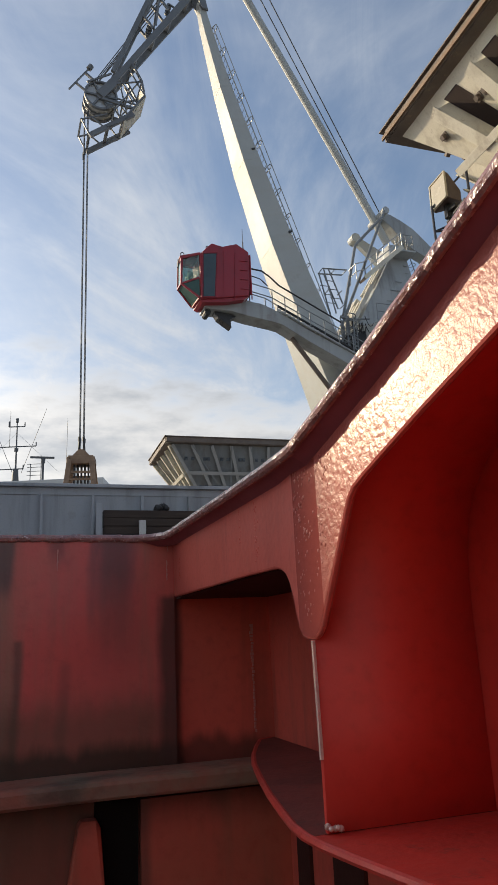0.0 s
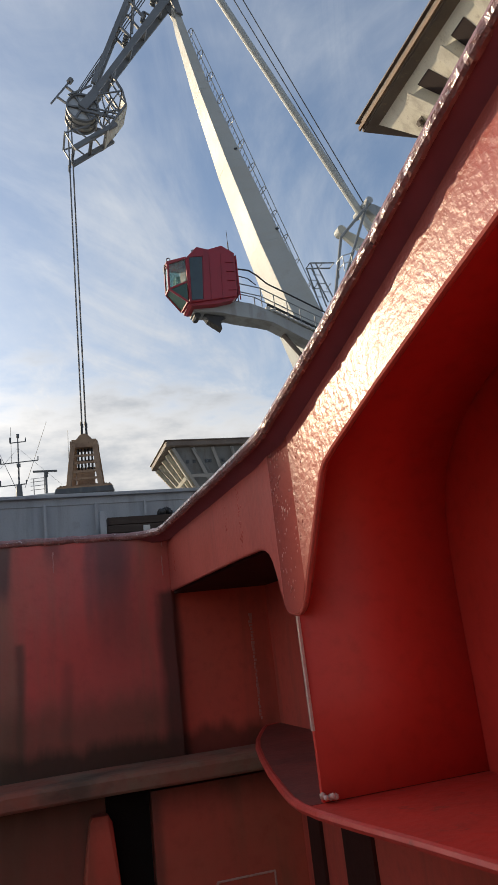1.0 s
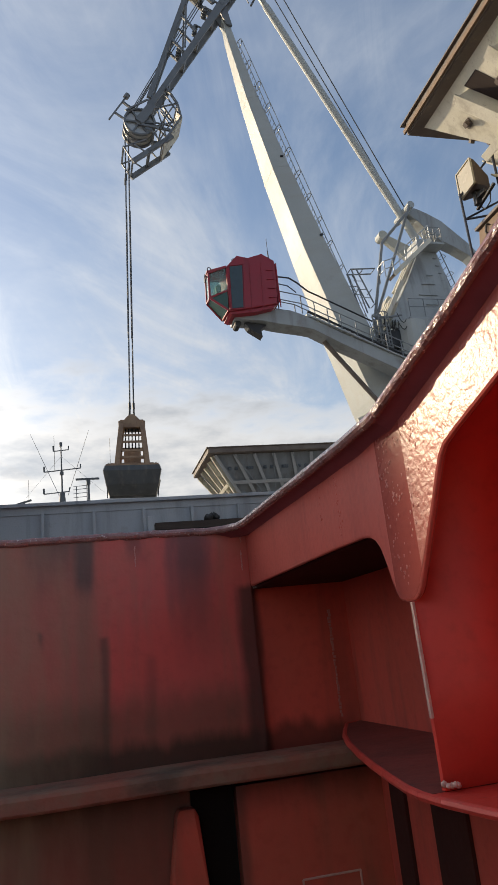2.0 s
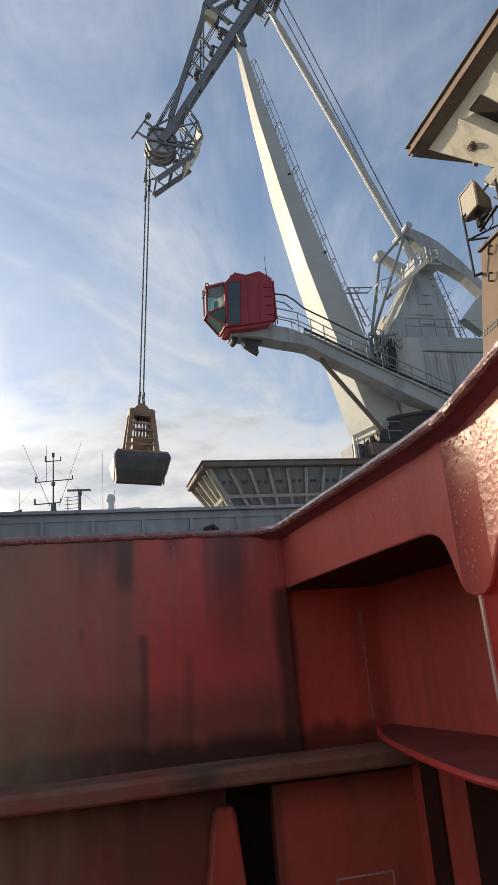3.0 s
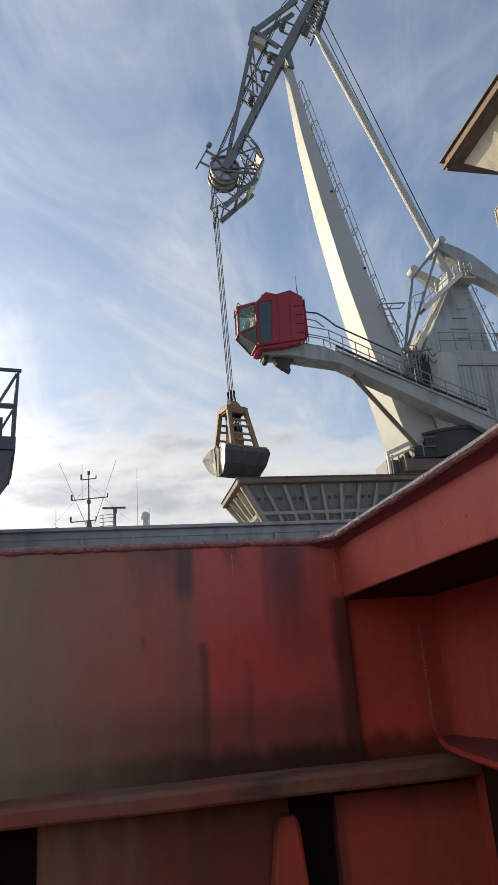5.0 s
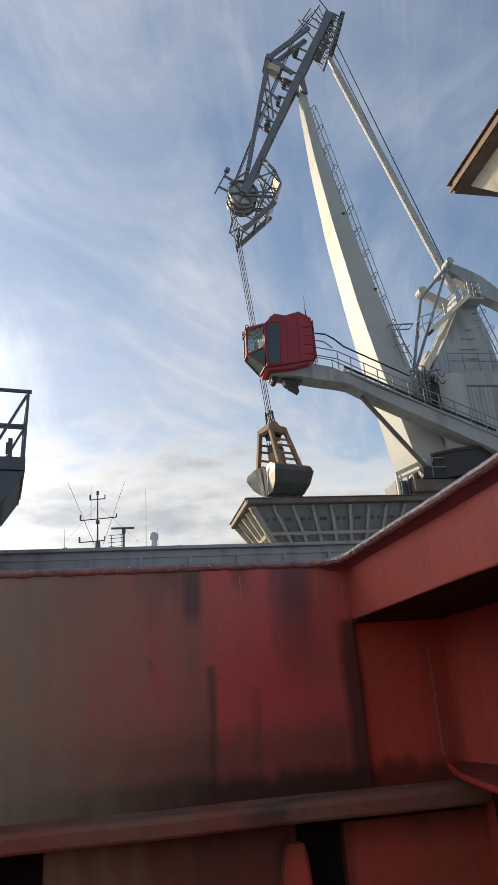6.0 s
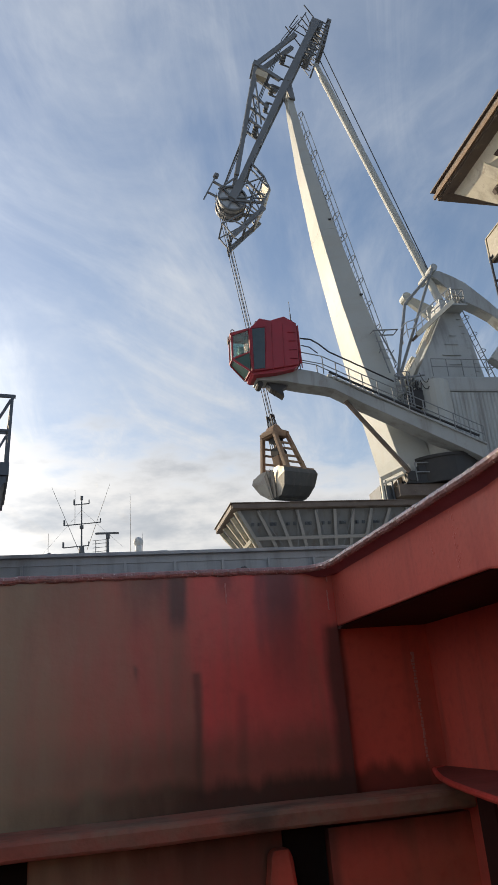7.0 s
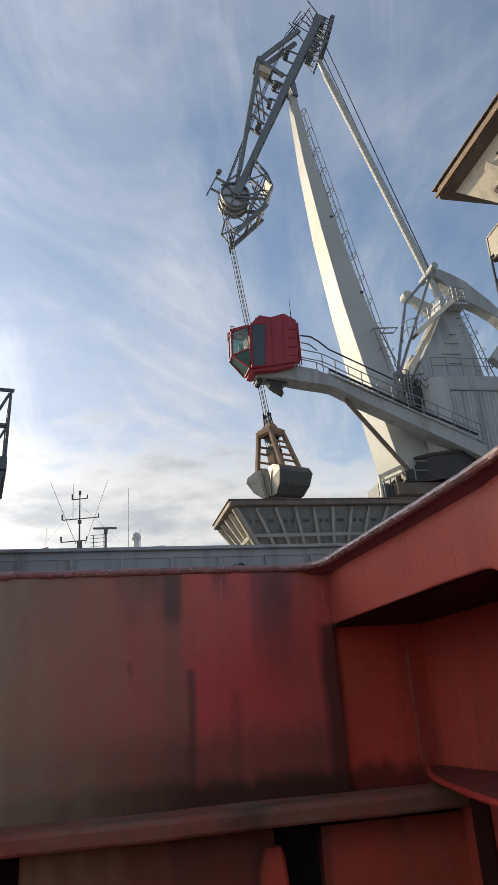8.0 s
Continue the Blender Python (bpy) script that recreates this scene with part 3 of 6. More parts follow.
def build_walls():
    rnd = random.Random(4)
    north = thing("wall_north", SHIP, "weathered dark red steel bulwark with black runs and stains", "bulwark", kind="structure")
    # buckled plate
    bm = B()
    nx, nz = 90, 34
    rows = []
    for j in range(nz + 1):
        z = 2.13 * j / nz
        rows.append([bm.verts.new((-6 + 6.03 * i / nx, 0.010 * noise.noise((i * 0.16, j * 0.2, 3.0)) * min(1, (nz - j) / 4) * min(1, j / 3), z))
                     for i in range(nx + 1)])
    back = [bm.verts.new((x, 0.03, z)) for x, z in ((-6, 0), (0.03, 0), (0.03, 2.13), (-6, 2.13))]
    for j in range(nz):
        for i in range(nx):
            bm.faces.new((rows[j][i], rows[j][i + 1], rows[j + 1][i + 1], rows[j + 1][i]))
    bm.faces.new(back[::-1])
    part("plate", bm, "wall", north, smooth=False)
    # ledge (stringer) with a rounded nose
    bm = B()
    prof = [(-0.002, 1.386), (-0.108, 1.377), (-0.119, 1.372), (-0.124, 1.362), (-0.124, 1.328), (-0.119, 1.320), (-0.108, 1.317), (-0.002, 1.316)]
    loft(bm, [[(x, y + 0.004 * noise.noise((x * 3, 0, 1)), z + 0.004 * noise.noise((x * 2.2, 5, 1))) for y, z in prof] for x in [-6 + 0.12 * i for i in range(51)] + [0.12, 0.24, 0.39]])
    part("ledge", bm, "grime", north, "dirty red steel ledge with a worn nose")
    # tapered brackets below the ledge
    for x in (-0.262, -1.18, -2.1, -3.0, 0.62 - 2.0 * 2.3):
        bm = B()
        prism(bm, [(x - 0.036, -0.02, 1.245), (x - 0.028, -0.035, 1.262), (x + 0.02, -0.035, 1.262), (x + 0.034, -0.02, 1.235), (x + 0.052, -0.02, 1.03),
                   (x + 0.075, -0.02, 0.6), (x - 0.11, -0.02, 0.6), (x - 0.066, -0.02, 1.05)], (0, -0.05, 0))
        part("bracket", bm, "lower", north, "red tapered steel bracket", bevel=0.006)
        # gap beside the bracket: a slab painted as dark as its inside
        bm = B()
        span(bm, (x + 0.02, -0.014, 0.1), (x + 0.158, -0.001, 1.31))
        part("slot", bm, "void", north, "dark gap in the plating")
    # square weld outline on the plate under the ledge
    bm = B()
    for a, b in (((0.09, 1.002), (0.285, 1.000)), ((0.285, 1.0), (0.285, 0.80)), ((0.285, 0.8), (0.09, 0.8)), ((0.09, 0.8), (0.09, 1.002))):
        tube(bm, (a[0], -0.052, a[1]), (b[0], -0.052, b[1]), 0.0035, 6)
    part("weld_bead", bm, "palesteel", north, "pale square weld outline")
    bm = B()
    span(bm, (-0.10, -0.05, 0.0), (0.62, 0.05, 1.30))
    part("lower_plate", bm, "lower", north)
    # short vertical weld scars near the top edge
    bm = B()
    for x, z0, z1 in ((-0.372, 2.03, 2.10), (0.004, 1.99, 2.06), (0.008, 2.09, 2.12)):
        for i in range(9):
            box(bm, (x + rnd.uniform(-0.001, 0.001), -0.003, z0 + (z1 - z0) * (i + 0.5) / 9), (rnd.uniform(0.002, 0.0045), 0.004, (z1 - z0) / 9 * 1.05))
    part("weld_scar", bm, "scar", north, "short pale weld scars")

    east = thing("wall_east", SHIP, "glossy red steel coaming girder with bracket and top flange", "coaming", kind="structure")
    # face plate with the cut-out lower edge
    low = [(-3.4, 2.62), (-2.4, 2.345), (-1.818, 2.17), (-1.63, 2.111), (-1.457, 2.052), (-1.415, 2.035), (-1.395, 2.018), (-1.38, 1.995), (-1.262, 1.80),
           (-1.25, 1.787), (-1.235, 1.779), (-1.205, 1.779), (-1.185, 1.784), (-1.172, 1.80), (-1.15, 1.855), (-1.132, 1.892), (-1.112, 1.913), (-1.085, 1.925),
           (-1.05, 1.931), (-0.86, 1.934), (-0.4, 1.935), (-0.002, 1.936)]
    top = [(y, z - 0.012) for y, z in reversed(RAIL)]
    ts = [-3.4, -3.0, -2.6, -2.2, -1.9, -1.7, -1.55, -1.45, -1.4, -1.37, -1.3, -1.28, -1.24, -1.2, -1.175, -1.14, -1.11, -1.07, -1.0, -0.86, -0.6, -0.4, -0.2, -0.002]

    def interp(tab, y):
        for (y0, z0), (y1, z1) in zip(tab, tab[1:]):
            if y0 <= y <= y1:
                return z0 + (z1 - z0) * (y - y0) / (y1 - y0)
        return tab[-1][1] if y > tab[-1][0] else tab[0][1]

    tops = top + [(-0.002, 2.125)]
    ys = sorted(set([q[0] for q in low] + ts))
    K = 5

    def face(run):
        bm = B()
        fr, bk = [], []
        for y in run:
            z0, z1 = interp(low, y), interp(tops, y)
            x = 0.03 + bend_x(y)
            col = []
            for k in range(K + 1):
                z = z0 + (z1 - z0) * k / K
                col.append(bm.verts.new((x + 0.0010 * noise.noise((y * 6, z * 9, 2)), y, z)))
            fr.append(col)
            bk.append([bm.verts.new((x + 0.016, y, z0)), bm.verts.new((x + 0.016, y, z1))])
        for (a, b), (c, d) in zip(zip(fr, fr[1:]), zip(bk, bk[1:])):
            for k in range(K):
                bm.faces.new((a[k], b[k], b[k + 1], a[k + 1]))
            bm.faces.new((c[0], c[1], d[1], d[0]))
            bm.faces.new((a[0], c[0], d[0], b[0]))
            bm.faces.new((a[K], b[K], d[1], c[1]))
        return bm

    part("face_plate", face([y for y in ys if y >= -1.175]), "red", east, "smooth red painted steel face plate")
    part("face_plate", face([y for y in ys if -1.28 <= y <= -1.175]), "strip", east, "glossy folded strip of the red face plate")
    part("face_plate", face([y for y in ys if y <= -1.28]), "peel", east, "red face plate with orange-peel gloss paint")
    # rounded lower edge bead
    bm = B()
    pipe(bm, [(0.036 + bend_x(y), y, z) for y, z in low], 0.006, 8)
    part("edge_bead", bm, "red", east, "rounded lower edge")
    # top rim: flat bar with a lumpy rounded nose, round the corner from the bulwark
    path = [(-6.0, -0.004, 2.137), (-3.0, -0.004, 2.137), (-1.0, -0.004, 2.136), (-0.3, -0.004, 2.137), (-0.13, -0.004, 2.137)]
    for i in range(1, 7):
        a = math.pi / 2 * i / 7
        path.append((-0.13 + 0.12 * math.sin(a), -0.124 + 0.12 * math.cos(a), 2.137))
    for y in (-0.13, -0.3, -0.5, -0.7, -0.9, -1.1):
        path.append((-0.01, y, 2.134 + 0.003 * math.cos(y * 3)))
    path += [(-0.01 + bend_x(y), y, z) for y, z in RAIL]
    fine = []
    for a, b in zip(path, path[1:]):
        n = max(1, int((V(b) - V(a)).length / 0.011))
        fine += [V(a).lerp(V(b), i / n) for i in range(n)]
    fine.append(V(path[-1]))
    sec = [(0.004 + 0.0105 * math.cos(k * math.pi / 5), 0.0075 + 0.0135 * math.sin(k * math.pi / 5)) for k in range(10)]
    flat = [(0.004, 0.0), (0.006, 0.017), (0.062, 0.017), (0.062, -0.022), (0.042, -0.022)]
    rings, slab = [], []
    for i, p in enumerate(fine):
        d = (fine[min(i + 1, len(fine) - 1)] - fine[max(i - 1, 0)])
        side = V((d.y, -d.x, 0)).normalized() * -1
        w = 0.003 * noise.noise((p.x * 26, p.y * 26, 1.5)) + 0.003 * noise.noise((p.x * 75, p.y * 75, 4))
        rings.append([p + side * (s + (w if s < 0.02 else 0)) + V((0, 0, z - 0.006 + w)) for s, z in sec])
        if i % 3 == 0 or i == len(fine) - 1:
            slab.append([p + side * s + V((0, 0, z - 0.006)) for s, z in flat])
    bm = B()
    loft(bm, rings)
    part("rim", bm, "rim", east, "chipped red rim with lumpy paint and pale painted glints")
    bm = B()
    loft(bm, slab)
    part("top_flange", bm, "under", east, "flat underside of the top flange, its shade painted maroon")
    # cover plate behind the rim
    bm = B()
    tp = [(0.0, 2.128)] + [(y, z - 0.011) for y, z in RAIL]
    for (y0, z0), (y1, z1) in zip(tp, tp[1:]):
        prism(bm, [(0.05 + bend_x(y0), y0, z0), (0.05 + bend_x(y1), y1, z1), (0.46, y1, z1), (0.46, y0, z0)], (0, 0, 0.012))
    part("cover_plate", bm, "under", east)
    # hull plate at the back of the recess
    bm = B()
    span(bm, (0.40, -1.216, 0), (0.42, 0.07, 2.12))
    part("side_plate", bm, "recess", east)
    bm = B()
    span(bm, (0.40, -5.0, 0), (0.42, -1.218, 2.12))
    prism(bm, [(0.40, -3.4, 2.12), (0.40, -1.25, 2.12)] + [(0.40, y, z - 0.014) for y, z in RAIL], (0.02, 0, 0))
    part("side_plate", bm, "panel", east)
    # dark slabs laid on for the shade within the side plate's gaps
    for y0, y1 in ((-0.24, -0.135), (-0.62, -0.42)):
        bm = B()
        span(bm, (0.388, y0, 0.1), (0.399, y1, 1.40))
        part("slot", bm, "shaded", east, "dark gap in the plating")
    # soffit coat is near-black: shade under the girder painted in
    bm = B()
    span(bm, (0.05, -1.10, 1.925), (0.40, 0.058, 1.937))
    part("soffit_plate", bm, "shaded", east)
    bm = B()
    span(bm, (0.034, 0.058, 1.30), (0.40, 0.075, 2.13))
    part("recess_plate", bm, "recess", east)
    bm = B()
    for i in range(30):
        box(bm, (0.328 + rnd.uniform(-0.002, 0.002), 0.055, 1.46 + 0.0125 * i), (rnd.uniform(0.005, 0.012) if i > 14 else rnd.uniform(0.004, 0.007), 0.006, rnd.uniform(0.008, 0.0125)))
    part("weld_bead", bm, "scar", east, "raised pale vertical weld")
    # horizontal shelf with a curved free edge
    edge = [(0.385, 0.055), (0.33, 0.02), (0.27, -0.12), (0.215, -0.26), (0.165, -0.42), (0.115, -0.62), (0.07, -0.82), (0.035, -1.0), (0.014, -1.12), (0.008, -1.19), (0.012, -1.27),
            (0.03, -1.38), (0.06, -1.53), (0.09, -1.7), (0.12, -1.95), (0.12, -2.3)]
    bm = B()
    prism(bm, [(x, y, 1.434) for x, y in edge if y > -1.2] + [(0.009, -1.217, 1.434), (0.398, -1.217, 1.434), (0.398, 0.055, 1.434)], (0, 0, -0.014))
    part("shelf", bm, "dirtyshadedshelf", east, "dirty red steel shelf with painted shade and a curved free edge")
    bm = B()
    prism(bm, [(0.009, -1.221, 1.434)] + [(x, y, 1.434) for x, y in edge if y < -1.23] + [(0.398, -2.3, 1.434), (0.398, -1.221, 1.434)], (0, 0, -0.014))
    part("shelf", bm, "shelf", east, "red steel shelf before the bracket")
    bm = B()
    pipe(bm, [(x, y, 1.428) for x, y in edge], 0.009, 8)
    part("edge_bead", bm, "shelf", east, "rounded shelf edge")
    # upright bracket plate, its head bent over to follow the top flange
    bm = B()
    prof = [(-1.225, 1.436), (-1.225, 1.62), (-1.225, 1.80), (-1.228, 1.88), (-1.237, 1.95), (-1.257, 2.01), (-1.29, 2.065), (-1.345, 2.115),
            (-1.43, 2.16), (-1.55, 2.205), (-1.75, 2.272), (-2.0, 2.36), (-2.4, 2.498), (-3.3, 2.80)]
    rings = []
    for k, (y, z) in enumerate(prof):
        (ya, za), (yb, zb) = prof[max(k - 1, 0)], prof[min(k + 1, len(prof) - 1)]
        n = V((0, zb - za, ya - yb)).normalized() * 0.012
        x0 = max(0.040, 0.05 + bend_x(y)) if z > 1.8 else 0.040
        rings.append([(x0, y, z), (0.398, y, z), (0.398, y + n.y, z + n.z), (x0, y + n.y, z + n.z)])
    loft(bm, rings)
    ob = part("bracket_plate", bm, "panel", east, "bright red bracket plate with a bent-over head")
    for p in ob.data.polygons:
        p.use_smooth = abs(p.normal.x) < 0.5
    bm = B()
    beam(bm, (0.0385, -1.222, 1.56), (0.0365, -1.222, 1.772), 0.005, 0.009, (0, 1, 0))
    part("pale_edge", bm, "palesteel", east, "pale plate edge")
    bm = B()
    for i in range(5):
        bmesh.ops.create_icosphere(bm, subdivisions=1, radius=rnd.uniform(0.004, 0.007),
                                   matrix=Matrix.Translation((0.05 + rnd.uniform(-0.012, 0.012), -1.235 + rnd.uniform(-0.01, 0.01), 1.44 + rnd.uniform(0, 0.008))))
    part("weld_blob", bm, "palesteel", east, "lump of pale weld metal", smooth=True)
    # weld runs and drops of paint on the face plate
    bm = B()
    for y, z0, z1, n in ((-0.93, 1.955, 2.105, 46), (-0.10, 1.97, 2.06, 16), (-0.80, 2.0, 2.1, 12)):
        for i in range(n):
            bmesh.ops.create_icosphere(bm, subdivisions=1, radius=rnd.uniform(0.0012, 0.003), matrix=Matrix.Translation(
                (0.0300, y + rnd.gauss(0, 0.006), rnd.uniform(z0, z1))) @ Matrix.Diagonal((0.45, 1, 1.6, 1)))
    part("weld_run", bm, "red", east, "short lumpy vertical weld runs", smooth=True)
    bm = B()
    for i in range(190):
        y = rnd.uniform(-1.34, -1.18)
        z = rnd.uniform(1.80, 2.13)
        if z < 1.80 + abs(y + 1.22) * 1.75 or z > 2.125 + 0.3 * max(0.0, -1.25 - y):
            continue
        bmesh.ops.create_icosphere(bm, subdivisions=2, radius=rnd.uniform(0.0012, 0.0036), matrix=Matrix.Translation((0.03 + bend_x(y), y, z)) @ Matrix.Diagonal((0.25, 1, 1.3, 1)))
    tagged(part("dried_paint", bm, "peel", east, "raised drops of dried paint", smooth=True), kind="stuff")
    # plain unseen walls round the camera; the south one added to dim the bulwark
    bm = B()
    span(bm, (-6, -5.1, 0), (0.4, -5.0, 2.13))
    tagged(part("wall_south", bm, "wall", at=SHIP), "unseen dark red steel wall added to cut skylight", "bulkhead", kind="structure")
    bm = B()
    span(bm, (-6.1, -6, 0), (-6, 0.02, 2.13))
    tagged(part("wall_west", bm, "wall", at=SHIP), "dark red steel bulwark", "bulwark", kind="structure")


build_walls()


def build_hatch_coaming():
    """The blue-grey coaming across the deck, with a flanged top and upright stiffeners."""
    root = thing("hatch_coaming", SHIP @ pose(0, 10.68, 0), "long blue-grey steel hatch coaming with upright stiffeners", "hatch coaming")
    bm = B()
    span(bm, (-16, 0, 0), (16, 0.03, 4.52))
    part("plate", bm, "bluegrey", root)
    bm = B()
    span(bm, (-16, -0.10, 4.535), (16, 0.25, 4.60))
    part("top_flange", bm, "bluegrey", root, "flat top flange", bevel=0.012)
    bm = B()
    span(bm, (-16, -0.02, 4.40), (16, 0.0, 4.535))
    part("top_strip", bm, "bluegrey", root)
    for i in range(-16, 17):
        x = -0.06 + 0.895 * i
        bm = B()
        span(bm, (x - 0.012, -0.14, 0.1), (x + 0.012, -0.002, 4.40))
        span(bm, (x - 0.024, -0.155, 0.1), (x + 0.024, -0.14, 4.40))
        part("stiffener", bm, "bluegrey", root, bevel=0.004)
    # loose dark boards stacked against it
    stack = thing("board_stack", SHIP @ pose(0.98, 10.2, 0), "stack of dark weathered hatch boards", "timber")
    rnd = random.Random(8)
    z = 0.0
    while z < 4.0:
        h = 0.145
        bm = B()
        span(bm, (rnd.uniform(0, 0.03), rnd.uniform(0, 0.03), z), (2.4 + rnd.uniform(-0.03, 0.06), 0.3, z + h - 0.01))
        part("board", bm, "timber", stack, bevel=0.008)
        z += h
    post = B()
    span(post, (0, 0, 0), (0.11, 0.06, 4.16))
    tagged(part("upright_post", post, "bluegrey", at=SHIP @ pose(0.85, 10.13, 0), bevel=0.006), "pale grey upright steel post by the boards", "post")
    post = B()
    span(post, (0, 0, 0), (0.12, 0.05, 3.86))
    tagged(part("upright_post", post, "white", at=SHIP @ pose(1.6, 10.1, 0), bevel=0.006), "short pale post before the boards", "post")
    bm = B()
    for i in range(9):
        bmesh.ops.create_icosphere(bm, subdivisions=1, radius=rnd.uniform(0.05, 0.09), matrix=Matrix.Translation((rnd.uniform(-0.11, 0.11), 0.1 + rnd.uniform(-0.05, 0.05), 0.04 + rnd.uniform(0, 0.06))))
    tagged(part("tarpaulin_bundle", bm, "black", at=SHIP @ pose(2.04, 10.22, 4.06), smooth=True), "black crumpled bundle lying on the boards", "bundle")


build_hatch_coaming()

# ---------------------------------------------------------------- hoppers


def build_hopper(m, wide, deep, ztop, slope_h, inset, step, label, base=-1.2, near=False, plate="shadedplate", yin=0.6):
    """A funnel on legs: rim, four sloping walls with ribs, a belt, lugs and diagonal braces. Origin: near-left corner of the rim."""
    root = thing("hopper", m, label, "hopper", "grab hoppers")
    ov, oy, fh = (0.24 if near else 0.30, 0.26 if near else 0.30, 0.24)
    # rim as four bars
    for a, b in (((0, 0), (wide, 0)), ((0, deep), (wide, deep))):
        bm = B()
        span(bm, (a[0], a[1] - 0.04, ztop - fh), (b[0], b[1] + 0.04, ztop))
        part("rim_bar", bm, "hopperrim", root, bevel=0.015)
    for x in (0, wide):
        bm = B()
        span(bm, (x - 0.04, 0.045, ztop - fh), (x + 0.04, deep - 0.045, ztop))
        part("rim_bar", bm, "hopperrim", root, bevel=0.015)
    if near:
        bm = B()
        span(bm, (-0.085, -0.04, ztop - fh + 0.015), (-0.042, deep + 0.04, ztop - fh + 0.11))
        part("rim_strip", bm, "tan", root, "worn tan strip along the rim", bevel=0.008)
    # lip along the top, and flat underside of the rim
    bm = B()
    for a, b in (((-0.10, -0.10), (wide + 0.1, 0.02)), ((-0.10, deep - 0.02), (wide + 0.1, deep + 0.10))):
        span(bm, (*a, ztop + 0.004), (*b, ztop + 0.035))
    for a, b in (((-0.10, 0.021), (0.02, deep - 0.021)), ((wide - 0.02, 0.021), (wide + 0.10, deep - 0.021))):
        span(bm, (*a, ztop + 0.004), (*b, ztop + 0.035))
    part("lip", bm, "hopperrim", root)
    bm = B()
    t = 0.02
    z = ztop - fh
    for a, b in (((0, 0), (wide, oy)), ((0, deep - oy), (wide, deep))):
        span(bm, (*a, z - t), (*b, z - 0.001))
    for a, b in (((0, oy + 0.002), (ov, deep - oy - 0.002)), ((wide - ov, oy + 0.002), (wide, deep - oy - 0.002))):
        span(bm, (*a, z - t), (*b, z - 0.001))
    part("soffit", bm, "hopperrim", root)
    bm = B()
    span(bm, (-0.08, -0.08, 0.0), (0.08, 0.08, 0.02))
    span(bm, (-0.045, -0.045, 0.02), (0.045, 0.045, 0.11))
    bm.normal_update()
    lug_mesh = bpy.data.meshes.new("lug")
    bm.to_mesh(lug_mesh)
    bm.free()
    lug_mesh.materials.append(M["hopperrim" if near else "shipdark"])
    # sloping walls
    z1 = z - t
    z0 = z1 - slope_h
    up = [(ov, oy), (wide - ov, oy), (wide - ov, deep - oy), (ov, deep - oy)]
    dn = [(ov + inset, oy + inset * yin), (wide - ov - inset, oy + inset * yin), (wide - ov - inset, deep - oy - inset * yin), (ov + inset, deep - oy - inset * yin)]
    for i in range(4):
        j = (i + 1) % 4
        a, b, c, d = (V((*up[i], z1)), V((*up[j], z1)), V((*dn[j], z0)), V((*dn[i], z0)))
        n = (b - a).cross(d - a).normalized()
        mid = (a + c) / 2 - V((wide / 2, deep / 2, (z0 + z1) / 2))
        if n.dot(mid) < 0:
            n = -n
        bm = B()
        prism(bm, [a, b, c, d], -n * 0.03)
        # far hopper's left plate is dark for the shade between its ribs
        wall = part("wall", bm, "shipdark" if i == 3 and not near else plate, root)
        # ribs down the slope
        L = (b - a).length
        cnt = max(2, round(L / step) if near else int(L / step))
        dp = 0.50 if near else 0.2
        for k in range(1 if near else 0, cnt if near else cnt + 1):
            f = k / cnt
            p, q = a.lerp(b, f), d.lerp(c, f)
            bm = B()
            if near:
                # deep I-section rib from under the rim down to the chute
                p, q = p.lerp(q, 0.08), p.lerp(q, 0.86)
                beam(bm, p + n * dp / 2, q + n * dp / 2, 0.04, dp - 0.004, n)
                beam(bm, p + n * dp, q + n * dp, 0.24, 0.035, n)
                part("rib", bm, "hopper", wall, bevel=0.006)
                continue
            beam(bm, p + n * dp / 2, q + n * dp / 2, 0.05, dp - 0.004, n)
            beam(bm, p + n * dp, q + n * dp, 0.15, 0.04, n)
            # left ribs painted as sunlit, the far hopper's others as shaded
            part("rib", bm, "hopper" if near or i == 3 else "shadedrib", wall)
        if near:
            # dark brown panels on the plate beside the ribs
            for k in range(1, cnt):
                for g0, g1 in ((0.05, 0.32), (0.40, 0.66)):
                    f0, f1 = k / cnt + 0.03 / L, k / cnt + 0.46 / L
                    bm = B()
                    prism(bm, [a.lerp(b, f).lerp(d.lerp(c, f), g) + n * 0.004 for f, g in ((f0, g0), (f1, g0), (f1, g1), (f0, g1))], n * 0.006)
                    part("bay_panel", bm, "bay", wall, "dark brown panel beside a rib")
        for g in ((0.36, 0.72) if near else (0.47, 0.96)):
            p, q = a.lerp(d, g) + n * (dp + 0.04), b.lerp(c, g) + n * (dp + 0.04)
            bm = B()
            beam(bm, p, q, 0.16, 0.03, n)
            part("belt", bm, "hopper" if near or i == 3 else "shadedrib", wall, bevel=0.006)
        # lugs, single and in pairs, bolted to the plate
        x = (b - a).normalized()
        r = Matrix((x, n.cross(x), n)).transposed().to_4x4()
        for k in range(cnt):
            for g in ((0.17, 0.52) if near else (0.24, 0.72)):
                for o in ((0.40, 0.60) if k % 2 else (0.35, 0.72)):
                    f = (k + o) / cnt
                    ob = new("lug", lug_mesh)
                    ob.parent = wall
                    ob.matrix_basis = Matrix.Translation(a.lerp(b, f).lerp(d.lerp(c, f), g) + n * 0.002) @ r
        for k in range(0, cnt - 1, 3) if not near else ():
            q = d.lerp(c, (k + 2) / cnt) + n * 0.24
            for kk in (k + 1, k + 3):
                if kk <= cnt:
                    bm = B()
                    beam(bm, a.lerp(b, kk / cnt) + n * 0.22, q, 0.04, 0.04, n)
                    part("brace", bm, "shadedplate", wall)
    # chute and legs
    bm = B()
